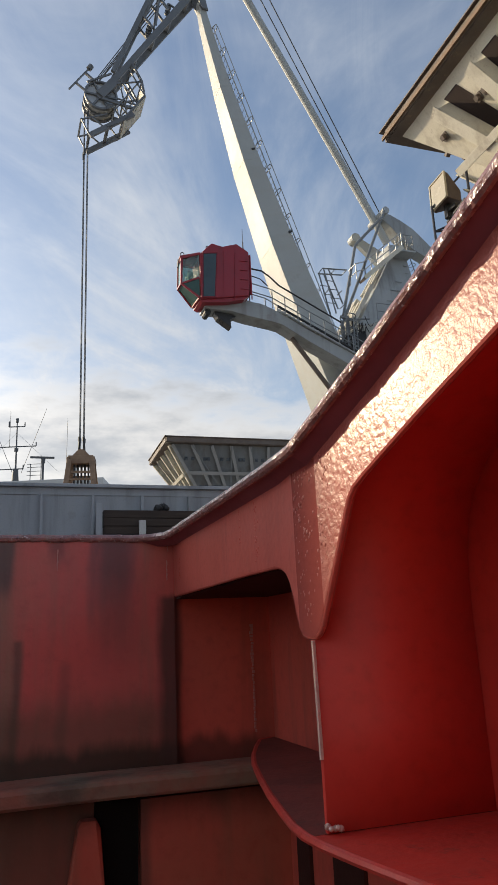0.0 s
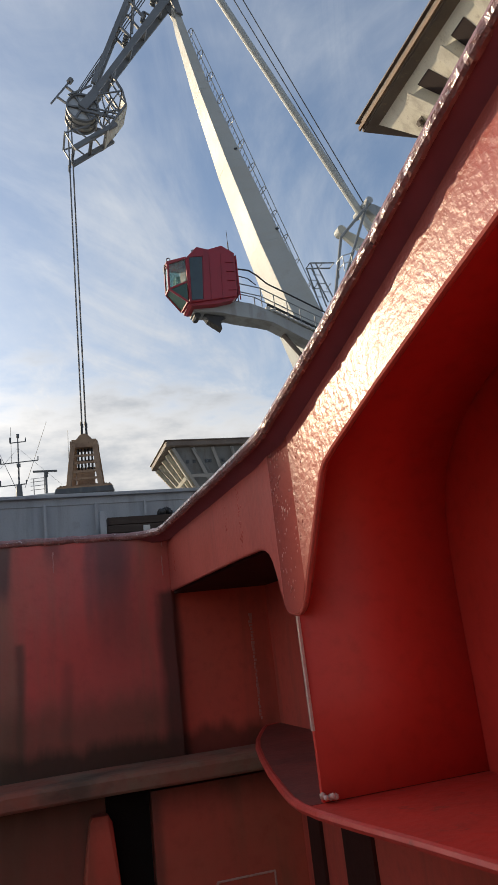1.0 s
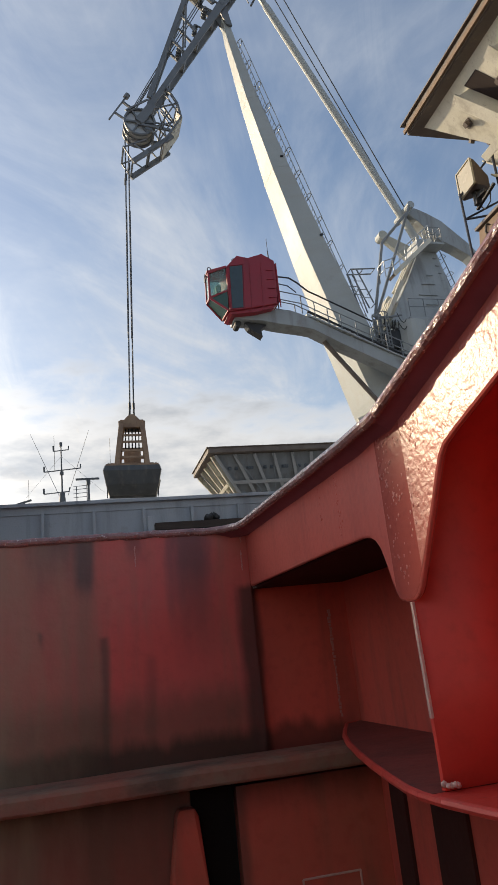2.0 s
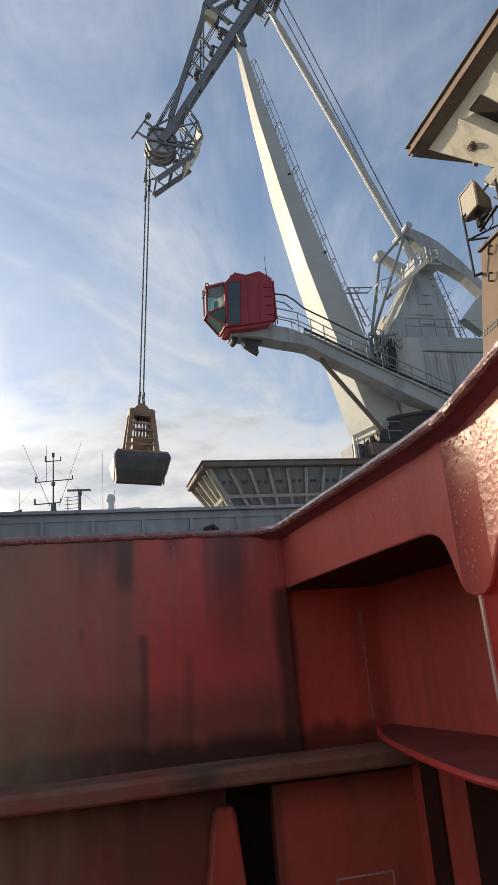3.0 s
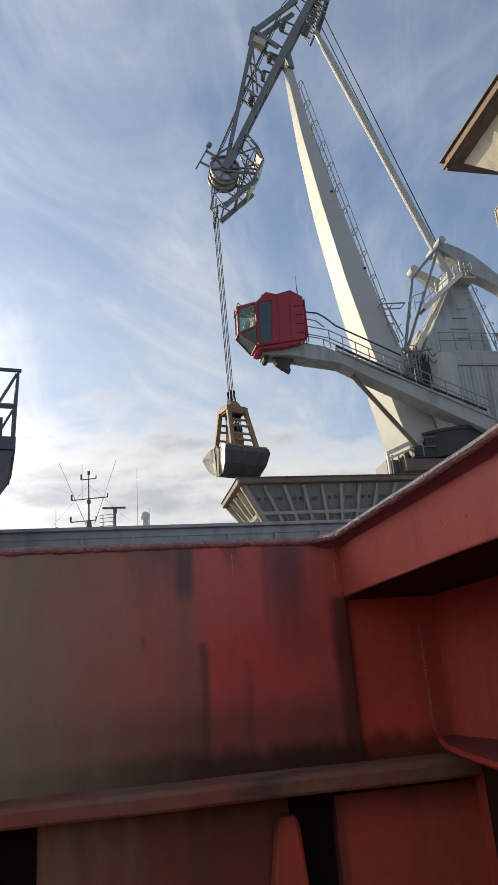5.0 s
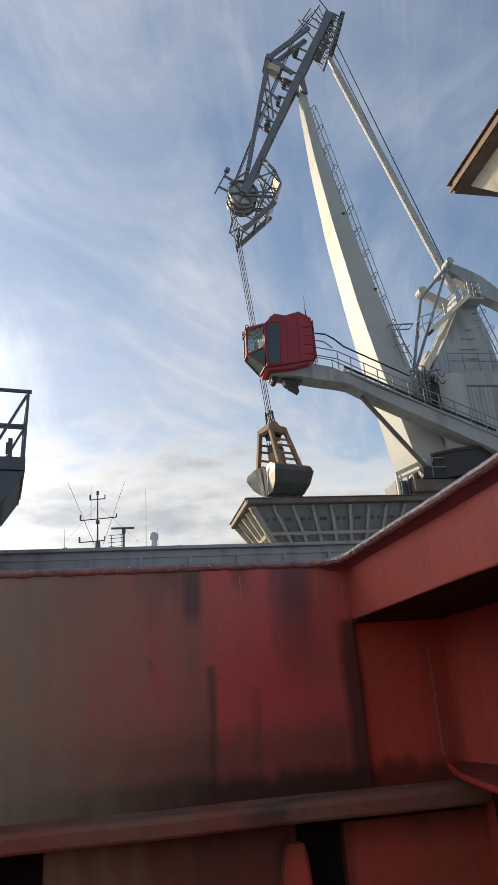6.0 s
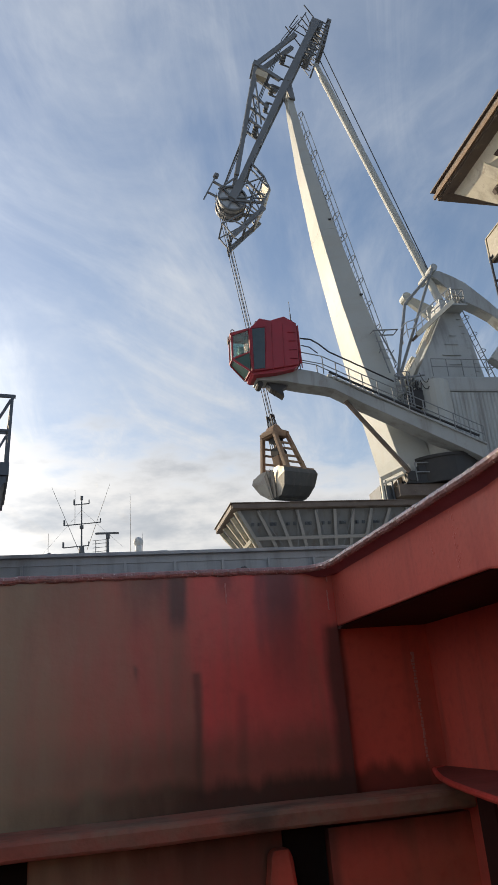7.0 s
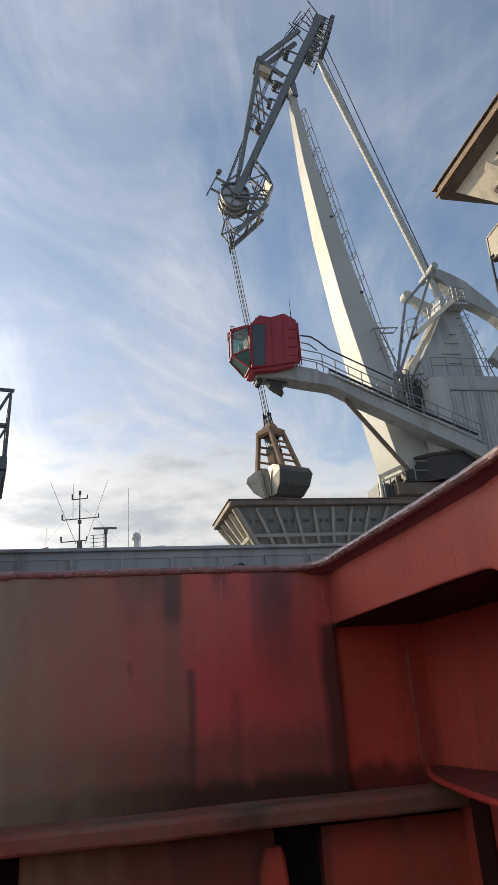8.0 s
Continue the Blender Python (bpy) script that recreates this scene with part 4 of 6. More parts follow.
    span(bm, (dn[0][0], dn[0][1], z0 - 1.2), (dn[2][0], dn[2][1], z0 - 0.002))
    part("chute", bm, "hopper", root)
    for x in (dn[0][0] + 0.3, dn[1][0] - 0.3):
        for y in (dn[0][1] + 0.3, dn[2][1] - 0.3):
            bm = B()
            span(bm, (x - 0.2, y - 0.2, base), (x + 0.2, y + 0.2, z0 - 1.2))
            part("leg", bm, "hopper", root)
    return root


build_hopper(pose(-2.89, 31.87, 0, 0, 0, 16.4), 11.0, 4.75, 10.90, 2.6, 1.75, 0.92, "cream-grey steel grab hopper with ribbed sloping walls, shaded sides painted greyer")
H2 = Matrix.Translation((3.83, 12.8, 0)) @ pose(0, 0, 0, 0, 0, 17.4) @ pose(0, -8.0, 0)
build_hopper(H2, 7.0, 8.0, 12.10, 3.4, 2.5, 1.28, "cream steel hopper with brown rim and ribbed sunlit walls", near=True, plate="hopper", yin=1.15)

# ---------------------------------------------------------------- service tower with floodlight


def build_tower_and_lamp():
    root = thing("service_tower", SHIP @ pose(0, 0, 0), "ochre-brown clad service tower with dark blue railing", "tower")
    # the tower's edge and lamp stand in ship coordinates
    inv = SHIP.inverted()
    P = lambda x, y, z: inv @ V((x, y, z))
    c0 = P(4.70, 12.5, 0)
    bm = B()
    lean = lambda z: c0.x + 0.06 - 0.185 * (9.2 - max(z, 5.0))
    prism(bm, [(lean(9.2), c0.y, 9.2), (lean(5.0), c0.y, 5.0), (lean(5.0), c0.y, -1.15), (c0.x + 3.0, c0.y, -1.15), (c0.x + 3.0, c0.y, 9.2)], (0, -3.0, 0))
    part("body", bm, "tan", root, bevel=0.03)
    for y in (0.75, 1.5, 2.25):
        bm = B()
        prism(bm, [(lean(9.15) - 0.03, c0.y - y, 9.15), (lean(5.0) - 0.03, c0.y - y, 5.0), (lean(5.0) + 0.01, c0.y - y, 5.0), (lean(9.15) + 0.01, c0.y - y, 9.15)], (0, -0.05, 0))
        part("cladding_seam", bm, "tan", root)
    bm = B()
    span(bm, (c0.x, c0.y - 3.05, 9.21), (c0.x + 3.05, c0.y + 0.05, 9.27))
    part("roof_plate", bm, "hopperrim", root, bevel=0.01)
    bm = B()
    for z in (8.9, 8.3):
            bm = B()
            pipe(bm, [(lean(z) - 0.01, c0.y - 1.3, z), (lean(z) - 0.1, c0.y - 1.3, z), (lean(z) - 0.1, c0.y - 1.24, z + 0.14), (lean(z) - 0.01, c0.y - 1.24, z + 0.14)], 0.018, 6)
            part("handle", bm, "black", root)
            bm = B()
            pipe(bm, [(lean(z) - 0.01, c0.y - 0.4, z), (lean(z) - 0.1, c0.y - 0.4, z), (lean(z) - 0.1, c0.y - 0.46, z + 0.14), (lean(z) - 0.01, c0.y - 0.46, z + 0.14)], 0.018, 6)
            part("handle", bm, "black", root)
    bm = B()
    box(bm, (0, 0, 0), (0.03, 0.05, 0.05))
    hole = bpy.data.meshes.new("vent_hole")
    bm.to_mesh(hole)
    bm.free()
    hole.materials.append(M["black"])
    for k in range(2):
        for i in range(14):
            ob = new("vent_hole", hole)
            ob.parent = root
            ob.matrix_basis = pose(lean(7.4 - 0.09 * k), c0.y - 0.08 - 0.085 * i, 7.40 - 0.09 * k)
    # railing
    a = P(4.50, 12.4, 0)
    b = P(5.30, 12.4, 0)
    d = P(6.6, 12.6, 0)
    bm = B()
    tube(bm, (a.x, a.y, 8.6), (a.x, a.y, 10.0), 0.025)
    tube(bm, (b.x, b.y, 9.3), (b.x, b.y, 10.85), 0.028)
    tube(bm, (d.x, d.y, 9.3), (d.x, d.y, 10.85), 0.028)
    tube(bm, (a.x, a.y, 9.42), (b.x, b.y, 9.46), 0.022)
    tube(bm, (a.x, a.y, 9.95), (b.x, b.y, 10.85), 0.022)
    tube(bm, (a.x, a.y, 9.42), (d.x, d.y, 10.4), 0.022)
    tube(bm, (b.x, b.y, 10.1), (d.x, d.y, 10.1), 0.022)
    tube(bm, (a.x, a.y, 8.62), (c0.x + 0.1, c0.y, 8.75), 0.03)
    part("railing", bm, "navy", root, "dark blue tubular railing")
    lamp = thing("floodlight", Matrix.Translation((4.72, 12.35, 10.26)) @ pose(0, 0, 0, 0, 0, -68) @ pose(0, 0, 0, -8, -8, 0), "square brown floodlight with frosted glass on a railing", "floodlight")
    bm = B()
    w, h = 0.24, 0.33
    loft(bm, [[(-w, -0.08, -h), (w, -0.08, -h), (w, -0.08, h), (-w, -0.08, h)], [(-w, 0.0, -h), (w, 0, -h), (w, 0, h), (-w, 0, h)],
              [(-0.10, 0.40, -0.16), (0.10, 0.40, -0.16), (0.10, 0.40, 0.14), (-0.10, 0.40, 0.14)]])
    part("housing", bm, "lampbody", lamp, bevel=0.01)
    bm = B()
    for p, q in (((-w, -h), (w, -h)), ((w, -h), (w, h)), ((w, h), (-w, h)), ((-w, h), (-w, -h))):
        beam(bm, (p[0], -0.09, p[1]), (q[0], -0.09, q[1]), 0.03, 0.045, (0, 1, 0))
    part("bezel", bm, "lampglass", lamp)
    bm = B()
    span(bm, (-w + 0.03, -0.098, -h + 0.03), (w - 0.03, -0.084, h - 0.03))
    part("glass", bm, "lampglass", lamp, "frosted cream lamp glass")
    bm = B()
    beam(bm, (0.0, 0.12, -h - 0.30), (0.0, 0.12, -h + 0.1), 0.1, 0.14)
    beam(bm, (0.0, 0.12, -h - 0.12), (0.22, 0.16, -h - 0.1), 0.1, 0.1)
    beam(bm, (-0.1, 0.15, -h - 0.32), (0.5, 0.15, -h - 0.20), 0.06, 0.05)
    part("bracket", bm, "black", lamp, bevel=0.01)
    bm = B()
    pipe(bm, [(0.02, 0.2, -h - 0.1), (-0.02, 0.2, -h - 0.32), (0.08, 0.2, -h - 0.45), (0.25, 0.2, -h - 0.40), (0.30, 0.2, -h - 0.15)], 0.012, 6)
    part("cable", bm, "black", lamp)


build_tower_and_lamp()

# ---------------------------------------------------------------- dark gantry platform
def build_gantry():
    root = thing("gantry_platform", pose(-4.38, 9.8, 0, 0, 0, 25), "dark blue-grey ship's gantry platform with open railing and chain", "gantry")
    bm = B()
    prism(bm, [(0, 0, 5.29), (0, 0, 5.40), (-5, 0, 5.42), (-5, 0, 4.0), (-0.72, 0, 4.45), (-0.26, 0, 4.93), (-0.02, 0, 5.30)], (0, 1.6, 0))
    part("box_girder", bm, "shipdark", root, bevel=0.02)
    bm = B()
    span(bm, (-5, -0.03, 5.41), (0.03, 1.63, 5.62))
    part("toe_plate", bm, "shipdark", root)
    for y in (0.0, 1.6):
        bars = [("rail_post", (0, y, 5.62), (0.04, y, 6.76), 0.045, 0.055, (0, 1, 0)), ("hand_rail", (-5, y, 6.80), (0.09, y, 6.76), 0.045, 0.05, (0, 0, 1)),
                ("hand_rail", (-5, y, 6.18), (0.02, y, 6.16), 0.04, 0.035, (0, 0, 1)), ("rail_brace", (-0.52, y, 5.62), (0.02, y, 6.70), 0.04, 0.045, (0, 1, 0))]
        bars += [("rail_post", (x, y, 5.62), (x, y, 6.78), 0.045, 0.055, (0, 1, 0)) for x in (-1.3, -2.6, -3.9)]
        for name, p, q, w, h, u in bars:
            bm = B()
            beam(bm, p, q, w, h, u)
            part(name, bm, "shipdark", root)
    bm = B()
    beam(bm, (0.04, 0, 6.76), (0.04, 1.6, 6.76), 0.045, 0.05)
    part("hand_rail", bm, "shipdark", root)
    bm = B()
    for x, z in ((-0.2, 5.62), (-0.42, 5.62)):
        span(bm, (x - 0.035, 0.3, z), (x + 0.035, 0.37, z + 0.5 + x * 0.3))
        span(bm, (x - 0.07, 0.3, z + 0.18), (x - 0.03, 0.37, z + 0.36))
    part("valve_lever", bm, "shipdark", root, "two upright levers behind the railing")
    bm = B()
    span(bm, (-0.45, 0.7, 4.35), (-0.31, 0.9, 4.86))
    span(bm, (-0.62, 0.7, 4.05), (-0.47, 0.9, 4.6))
    part("lug", bm, "shipdark", root, bevel=0.02)
    bm = B()
    pts = [(-0.36, 4.42), (-0.37, 4.32), (-0.40, 4.22), (-0.45, 4.17), (-0.5, 4.2), (-0.53, 4.27)]
    for i, (x, z) in enumerate(pts):
        m = Matrix.Translation((x, 0.8, z)) @ Euler((radians(90), radians(20 * i), radians(90 * (i % 2)))).to_matrix().to_4x4() @ Matrix.Diagonal((0.7, 1.2, 1, 1))
        ring = [m @ V((0.035 * math.cos(a), 0.045 * math.sin(a), 0)) for a in [k * math.pi / 4 for k in range(9)]]
        pipe(bm, ring, 0.014, 5)
    part("chain", bm, "shipdark", root)
    # unseen extension, added to keep the sun off the coaming's far face
    bm = B()
    span(bm, (-9.6, 0.0, 4.0), (-5.002, 1.6, 5.62))
    part("box_girder", bm, "shipdark", root, bevel=0.02)
    bm = B()
    span(bm, (-6.27, 0.0, 5.622), (-4.9, 1.6, 7.3))
    part("sun_blocker", bm, "shipdark", root, bevel=0.03)
    bm = B()
    span(bm, (-9.6, 0.0, 5.622), (-6.275, 0.05, 5.96))
    part("low_sun_blocker", bm, "shipdark", root)
    for x in (-9.4, -5.8):
        bm = B()
        span(bm, (x, 0.3, 0.0), (x + 0.7, 1.3, 4.0))
        part("column", bm, "shipdark", root)


build_gantry()

# ---------------------------------------------------------------- far ship: wheelhouse top and mast
def build_far_ship():
    root = thing("moored_ship", pose(-26.56, 85, 0), "far moored ship with white wheelhouse and dark radio mast", "ship")
    bm = B()
    span(bm, (-30, -4, -1.2), (30, 12, 12))
    part("hull", bm, "shipdark", root)
    bm = B()
    span(bm, (-10, -2, 12), (11, 8, 20.7))
    part("wheelhouse", bm, "white", root, bevel=0.1)
    mast = B()
    tube(mast, (0, 0, 20.7), (0, 0, 28.7), 0.13, 8, 0.07)
    tube(mast, (0, 0, 20.7), (0, 0, 22.6), 0.45, 10, 0.3)
    tube(mast, (0, 0, 24.8), (0, 0, 25.2), 0.25, 8)
    tube(mast, (0.0, 0, 28.5), (0, 0, 29.0), 0.18, 8)
    mast = part("mast", mast, "mast", root)
    for z, a, b in ((27.95, -0.95, 0.95), (25.4, -2.2, 2.4), (22.6, -2.3, 0.9)):
        bm = B()
        tube(bm, (a, 0, z), (b, 0, z), 0.07, 6)
        tube(bm, (a, 0, z), (a, 0, z + 0.7), 0.12, 6)
        tube(bm, (b, 0, z), (b, 0, z + 0.5), 0.07, 6)
        part("yard", bm, "mast", mast)
    bm = B()
    for p, q in (((-0.4, 0, 22.2), (-3.9, 0, 30.6)), ((0.7, 0, 22.1), (3.6, 0, 30.2)), ((6.1, 0, 20.7), (6.2, 0, 28.8)), ((-0.85, 0, 25.4), (-0.85, 0, 30)), ((7.6, 0, 20.7), (7.6, 0, 23.5)),
                 ((-4.2, 0, 20.7), (-4.2, 0, 24.6))):
        tube(bm, p, q, 0.035, 5, 0.022)
    part("whip_aerial", bm, "mast", root, "thin whip aerials")
    bm = B()
    for p, q in (((0, 0, 27.2), (-5.5, 0, 21.4)), ((0, 0, 27.2), (5.2, 0, 22.0)), ((0, 0, 25.4), (-1, 3, 21.4))):
        tube(bm, p, q, 0.013, 4)
    part("stay", bm, "mast", root)
    bm = B()
    tube(bm, (3.3, 0, 20.7), (3.3, 0, 23.4), 0.14, 8)
    tube(bm, (3.3, 0, 23.2), (3.3, 0, 23.75), 0.25, 8)
    box(bm, (3.2, 0, 23.9), (2.9, 0.25, 0.22), Matrix.Rotation(radians(4), 3, "Y"))
    part("radar_scanner", bm, "mast", root, "bar radar scanner on a post")
    bm = B()
    for x in (1.7, 3.0):
        tube(bm, (x, 0.3, 20.7), (x, 0.3, 23.2), 0.05, 6)
    for z in (21.8, 22.3, 22.8, 23.2):
        tube(bm, (1.3, 0.3, z), (3.1, 0.3, z), 0.035, 6)
    part("ladder_frame", bm, "mast", root)
    bm = B()
    bmesh.ops.create_uvsphere(bm, u_segments=14, v_segments=10, radius=0.62, matrix=Matrix.Translation((7.2, -0.5, 22.3)) @ Matrix.Diagonal((0.95, 0.95, 1.0, 1)))
    tube(bm, (7.2, -0.5, 20.7), (7.2, -0.5, 22.0), 0.4, 10)
    part("satellite_dome", bm, "white", root, "white satellite dome", smooth=True)
    bm = B()
    beam(bm, (-6.2, 0, 21.6), (-3.9, 0, 22.05), 0.3, 0.18)
    tube(bm, (-4.8, 0, 20.7), (-4.8, 0, 21.85), 0.12, 6)
    part("searchlight_bar", bm, "mast", root)


build_far_ship()

# ---------------------------------------------------------------- harbour crane
# seconds, slew, jib, fly jib, grab: distance out and height of its shackle, grab's own turn, jaw opening
WORK = [
    (0, 18.60, 73.95, -58.20, 15.88, 10.54, -12, 0),
    (0.5, 18.10, 74.15, -58.05, 15.85, 11.19, -12, 0),
    (1, 17.85, 74.65, -58.10, 15.74, 11.88, -11, 0),
    (1.5, 17.65, 75.30, -58.35, 15.63, 12.58, -9, 0),
    (3, 16.73, 77.65, -61.20, 14.70, 14.53, 3, 0),
    (3.5, 16.35, 78.35, -62.19, 14.13, 15.05, 8, 0),
    (4, 15.97, 79.05, -63.22, 13.42, 15.48, 13, 0),
    (4.5, 15.70, 79.64, -64.12, 12.61, 15.70, 18, 0),
    (6, 15.35, 80.94, -65.85, 10.11, 15.76, 30, 0),
    (6.5, 15.35, 81.18, -66.20, 9.56, 15.82, 33, 0),
    (7, 15.45, 81.25, -66.28, 9.19, 15.82, 35, 1),
    (7.5, 15.45, 81.30, -66.40, 9.19, 15.82, 36, 2),
    (8, 15.43, 81.31, -66.60, 9.35, 15.74, 36, 3),
]
BASE = (8.128, 37.484)
FOOT = (1.854, 12.345)
JIB = 27.934
FLY = 10.682
TIE_FOOT = (-1.81, 24.03)
TIE_AT = (3.132, 204.838)
TIE_LEN = 18.6
UPPER_ROPE, LOWER_ROPE = 12.5, 11.5


def head_of(jib, fly):
    """Pivot, head sheave and tie-rod pin of the fly jib in the crane's own plane (distance out, height)."""
    a, b = radians(jib), radians(fly)
    p = (FOOT[0] + JIB * math.cos(a), FOOT[1] + JIB * math.sin(a))
    f = (p[0] + FLY * math.cos(b), p[1] + FLY * math.sin(b))
    c = b + radians(TIE_AT[1])
    e = (p[0] + TIE_AT[0] * math.cos(c), p[1] + TIE_AT[0] * math.sin(c))
    return p, f, e


def build_crane():
    made = {}
    portal = thing("crane_portal", pose(*BASE, -1.2, 0, 0, 17), "grey portal base of the harbour crane on the quay", "crane portal")
    bm = B()
    tube(bm, (0, 0, 9), (0, 0, 12.2), 1.7, 24)
    part("pedestal", bm, "cranedark", portal)
    bm = B()
    span(bm, (-4, -4, 8.0), (4, 4, 9.0))
    part("cross_frame", bm, "cranedark", portal)
    for x in (-3.6, 3.6):
        for y in (-3.6, 3.6):
            bm = B()
            span(bm, (x - 0.4, y - 0.4, 0), (x + 0.4, y + 0.4, 8.0))
            part("leg", bm, "cranedark", portal)

    root = thing("harbour_crane", pose(*BASE, 0, 0, 0, 180 + 18.6), "pale grey level-luffing harbour crane with crimson cab on a bent boom", "crane")
    made["root"] = root
    # turntable and foot brackets
    bm = B()
    tube(bm, (0, 0, 11.02), (0, 0, 11.7), 2.3, 28)
    span(bm, (-6.5, -1.8, 11.3), (3.4, 1.8, 11.9))
    part("turntable", bm, "hopperrim", root)
    # open frame under the jib's foot, and the dark slewing cover
    for y in (1.55,):
        bm = B()
        beam(bm, (4.25, y, 12.25), (2.55, y, 12.98), 0.12, 0.2)
        beam(bm, (4.2, y, 11.1), (4.2, y, 12.3), 0.12, 0.16, (0, 1, 0))
        beam(bm, (4.25, y, 11.95), (2.9, y, 12.5), 0.10, 0.10)
        prism(bm, [(3.0, y - 0.05, 12.75), (2.55, y - 0.05, 12.95), (2.35, y - 0.05, 11.6), (2.75, y - 0.05, 11.3), (3.0, y - 0.05, 11.35), (2.85, y - 0.05, 11.75)], (0, 0.1, 0))
        part("foot_frame", bm, "hopper", root, "cream steel foot frame", bevel=0.015)
    bm = B()
    for x in (3.15, 3.5, 3.85):
        beam(bm, (x, 1.2, 11.1), (x, 1.2, 12.3), 0.08, 0.12, (0, 1, 0))
    span(bm, (2.4, -0.6, 11.1), (4.1, 1.0, 12.1))
    part("foot_box", bm, "shipdark", root)
    bm = B()
    tube(bm, (0.0, 0, 11.92), (0.0, 0, 13.2), 2.55, 36)
    tube(bm, (0.0, 0, 13.2), (0.0, 0, 13.35), 2.62, 36)
    part("slewing_cover", bm, "black", root, "dark round slewing cover")
    for y in (-1.0, 1.0):
        bm = B()
        prism(bm, [(0.4, y - 0.08, 11.9), (3.6, y - 0.08, 11.9), (3.0, y - 0.08, 12.5), (1.9, y - 0.08, 13.0), (1.2, y - 0.08, 12.6)], (0, 0.16, 0))
        part("foot_bracket", bm, "hopperrim", root)
    bm = B()
    span(bm, (0.2, -1.9, 11.92), (3.0, 1.9, 12.0))
    part("foot_platform", bm, "black", root)
    railing(root, [(2.4, 1.9, 12.0), (1.4, 1.9, 12.0), (0.2, 1.9, 12.9)], 1.0, (1, 0.5), 0.035, 0.9, "railing", "foot_railing")
    bm = B()
    span(bm, (0.9, 1.0, 12.0), (2.2, 1.8, 12.9))
    span(bm, (2.2, 1.2, 12.0), (2.9, 1.85, 12.55))
    tube(bm, (2.6, -1.9, 12.3), (2.6, 1.9, 12.3), 0.3, 12)
    part("winch_cover", bm, "black", root, bevel=0.05)
    # machinery house with corrugated side
    bm = B()
    span(bm, (-8.2, -1.7, 11.9), (-0.2, 1.7, 17.1))
    house = part("machinery_house", bm, "cranedark", root, bevel=0.06)
    bm = B()
    span(bm, (-8.4, -1.8, 17.1), (0.5, 1.8, 18.0))
    part("roof_box", bm, "boomgrey", house, "pale grey roof casing", bevel=0.12)
    bm = B()
    prof = []
    x = -8.1
    while x < -0.4:
        prof += [(x, 1.71), (x + 0.05, 1.77), (x + 0.13, 1.77), (x + 0.18, 1.71)]
        x += 0.235
    loft(bm, [[(x, y, z) for x, y in prof] for z in (12.6, 17.05)], closed=False, caps=False)
    part("corrugated_side", bm, "cranedark", house, "corrugated grey wall sheeting")
    bm = B()
    tube(bm, (0.35, 1.2, 13.0), (0.35, 1.2, 17.7), 0.95, 20)
    part("round_tank", bm, "crane", root, "rounded grey casing", smooth=False)
    # tower: a tapered pylon
    bm = B()
    loft(bm, [[(1.35, -1.25, 17.9), (1.35, 1.25, 17.9), (-3.0, 1.25, 17.9), (-3.0, -1.25, 17.9)],
              [(-0.1, -1.1, 20.4), (-0.1, 1.1, 20.4), (-2.75, 1.1, 20.4), (-2.75, -1.1, 20.4)],
              [(-1.35, -0.8, 22.6), (-1.35, 0.8, 22.6), (-2.5, 0.8, 22.6), (-2.5, -0.8, 22.6)],
              [(-1.5, -0.6, 23.6), (-1.5, 0.6, 23.6), (-2.3, 0.6, 23.6), (-2.3, -0.6, 23.6)]])
    tower = part("tower", bm, "cranedark", root, bevel=0.04)
    for f0, f1, y, w in ((0.02, 0.98, 1.0, 0.22), (0.0, 0.62, 0.45, 0.34), (0.0, 0.62, -0.05, 0.3), (0.05, 0.9, -0.6, 0.34), (0.1, 0.9, -1.0, 0.2)):
        p, q = V((1.40, y, 18.0)), V((-0.05, y, 20.5))
        bm = B()
        beam(bm, p.lerp(q, f0) + V((0.14, 0, 0.08)), p.lerp(q, f1) + V((0.14, 0, 0.08)), w, 0.26)
        part("cable_duct", bm, "hopper", tower, "cream cable duct", bevel=0.02)
    for y in (-0.5, 0.0, 0.5):
        bm = B()
        beam(bm, (-0.05, y, 20.6), (-1.25, y, 22.6), 0.2, 0.16)
        part("cable_duct", bm, "hopper", tower, "cream cable duct")
    for z, l in ((20.9, 0.5), (20.3, 0.9), (19.6, 1.2), (19.0, 0.9)):
        bm = B()
        span(bm, (-1.9 + 0.1, 1.12 + (20.4 - z) * 0.06, z), (-1.9 + l, 1.17 + (20.4 - z) * 0.06, z + 0.05))
        part("step_bar", bm, "cranedark", tower)
    for i in range(9):
        z = 18.6 + 0.5 * i
        bm = B()
        span(bm, (-2.72 + 0.05 * i, 0.98 - 0.02 * i, z), (-2.5 + 0.05 * i, 1.26 - 0.045 * i, z + 0.05))
        part("step_bar", bm, "cranedark", tower)
    # inclined gangway up the tower face
    bm = B()
    beam(bm, (0.95, 1.5, 20.5), (-1.6, 1.5, 22.7), 0.75, 0.14)
    part("gangway", bm, "hopperrim", root, "inclined gangway with dirty brown treads")
    bm = B()
    beam(bm, (1.0, 1.9, 20.46), (-1.6, 1.9, 22.72), 0.05, 0.24)
    part("stringer", bm, "hopper", root, "pale gangway stringer")
    railing(root, [(0.95, 1.85, 20.5), (-1.6, 1.85, 22.7)], 0.95, (1, 0.5), 0.03, 0.6, "galv", "gangway_railing")
    railing(root, [(0.95, 1.85, 20.5), (1.5, 1.85, 20.3), (1.5, 1.1, 20.3)], 0.95, (1, 0.5), 0.03, 0.6, "galv", "gangway_railing")
    railing(root, [(-1.6, 1.6, 22.75), (-2.5, 1.6, 22.75), (-2.5, -0.8, 22.75)], 0.95, (1, 0.5), 0.03, 0.5, "railing", "top_railing")
    bm = B()
    span(bm, (-2.6, -1.2, 22.62), (-1.3, 1.65, 22.72))
    part("top_platform", bm, "cranedark", root)
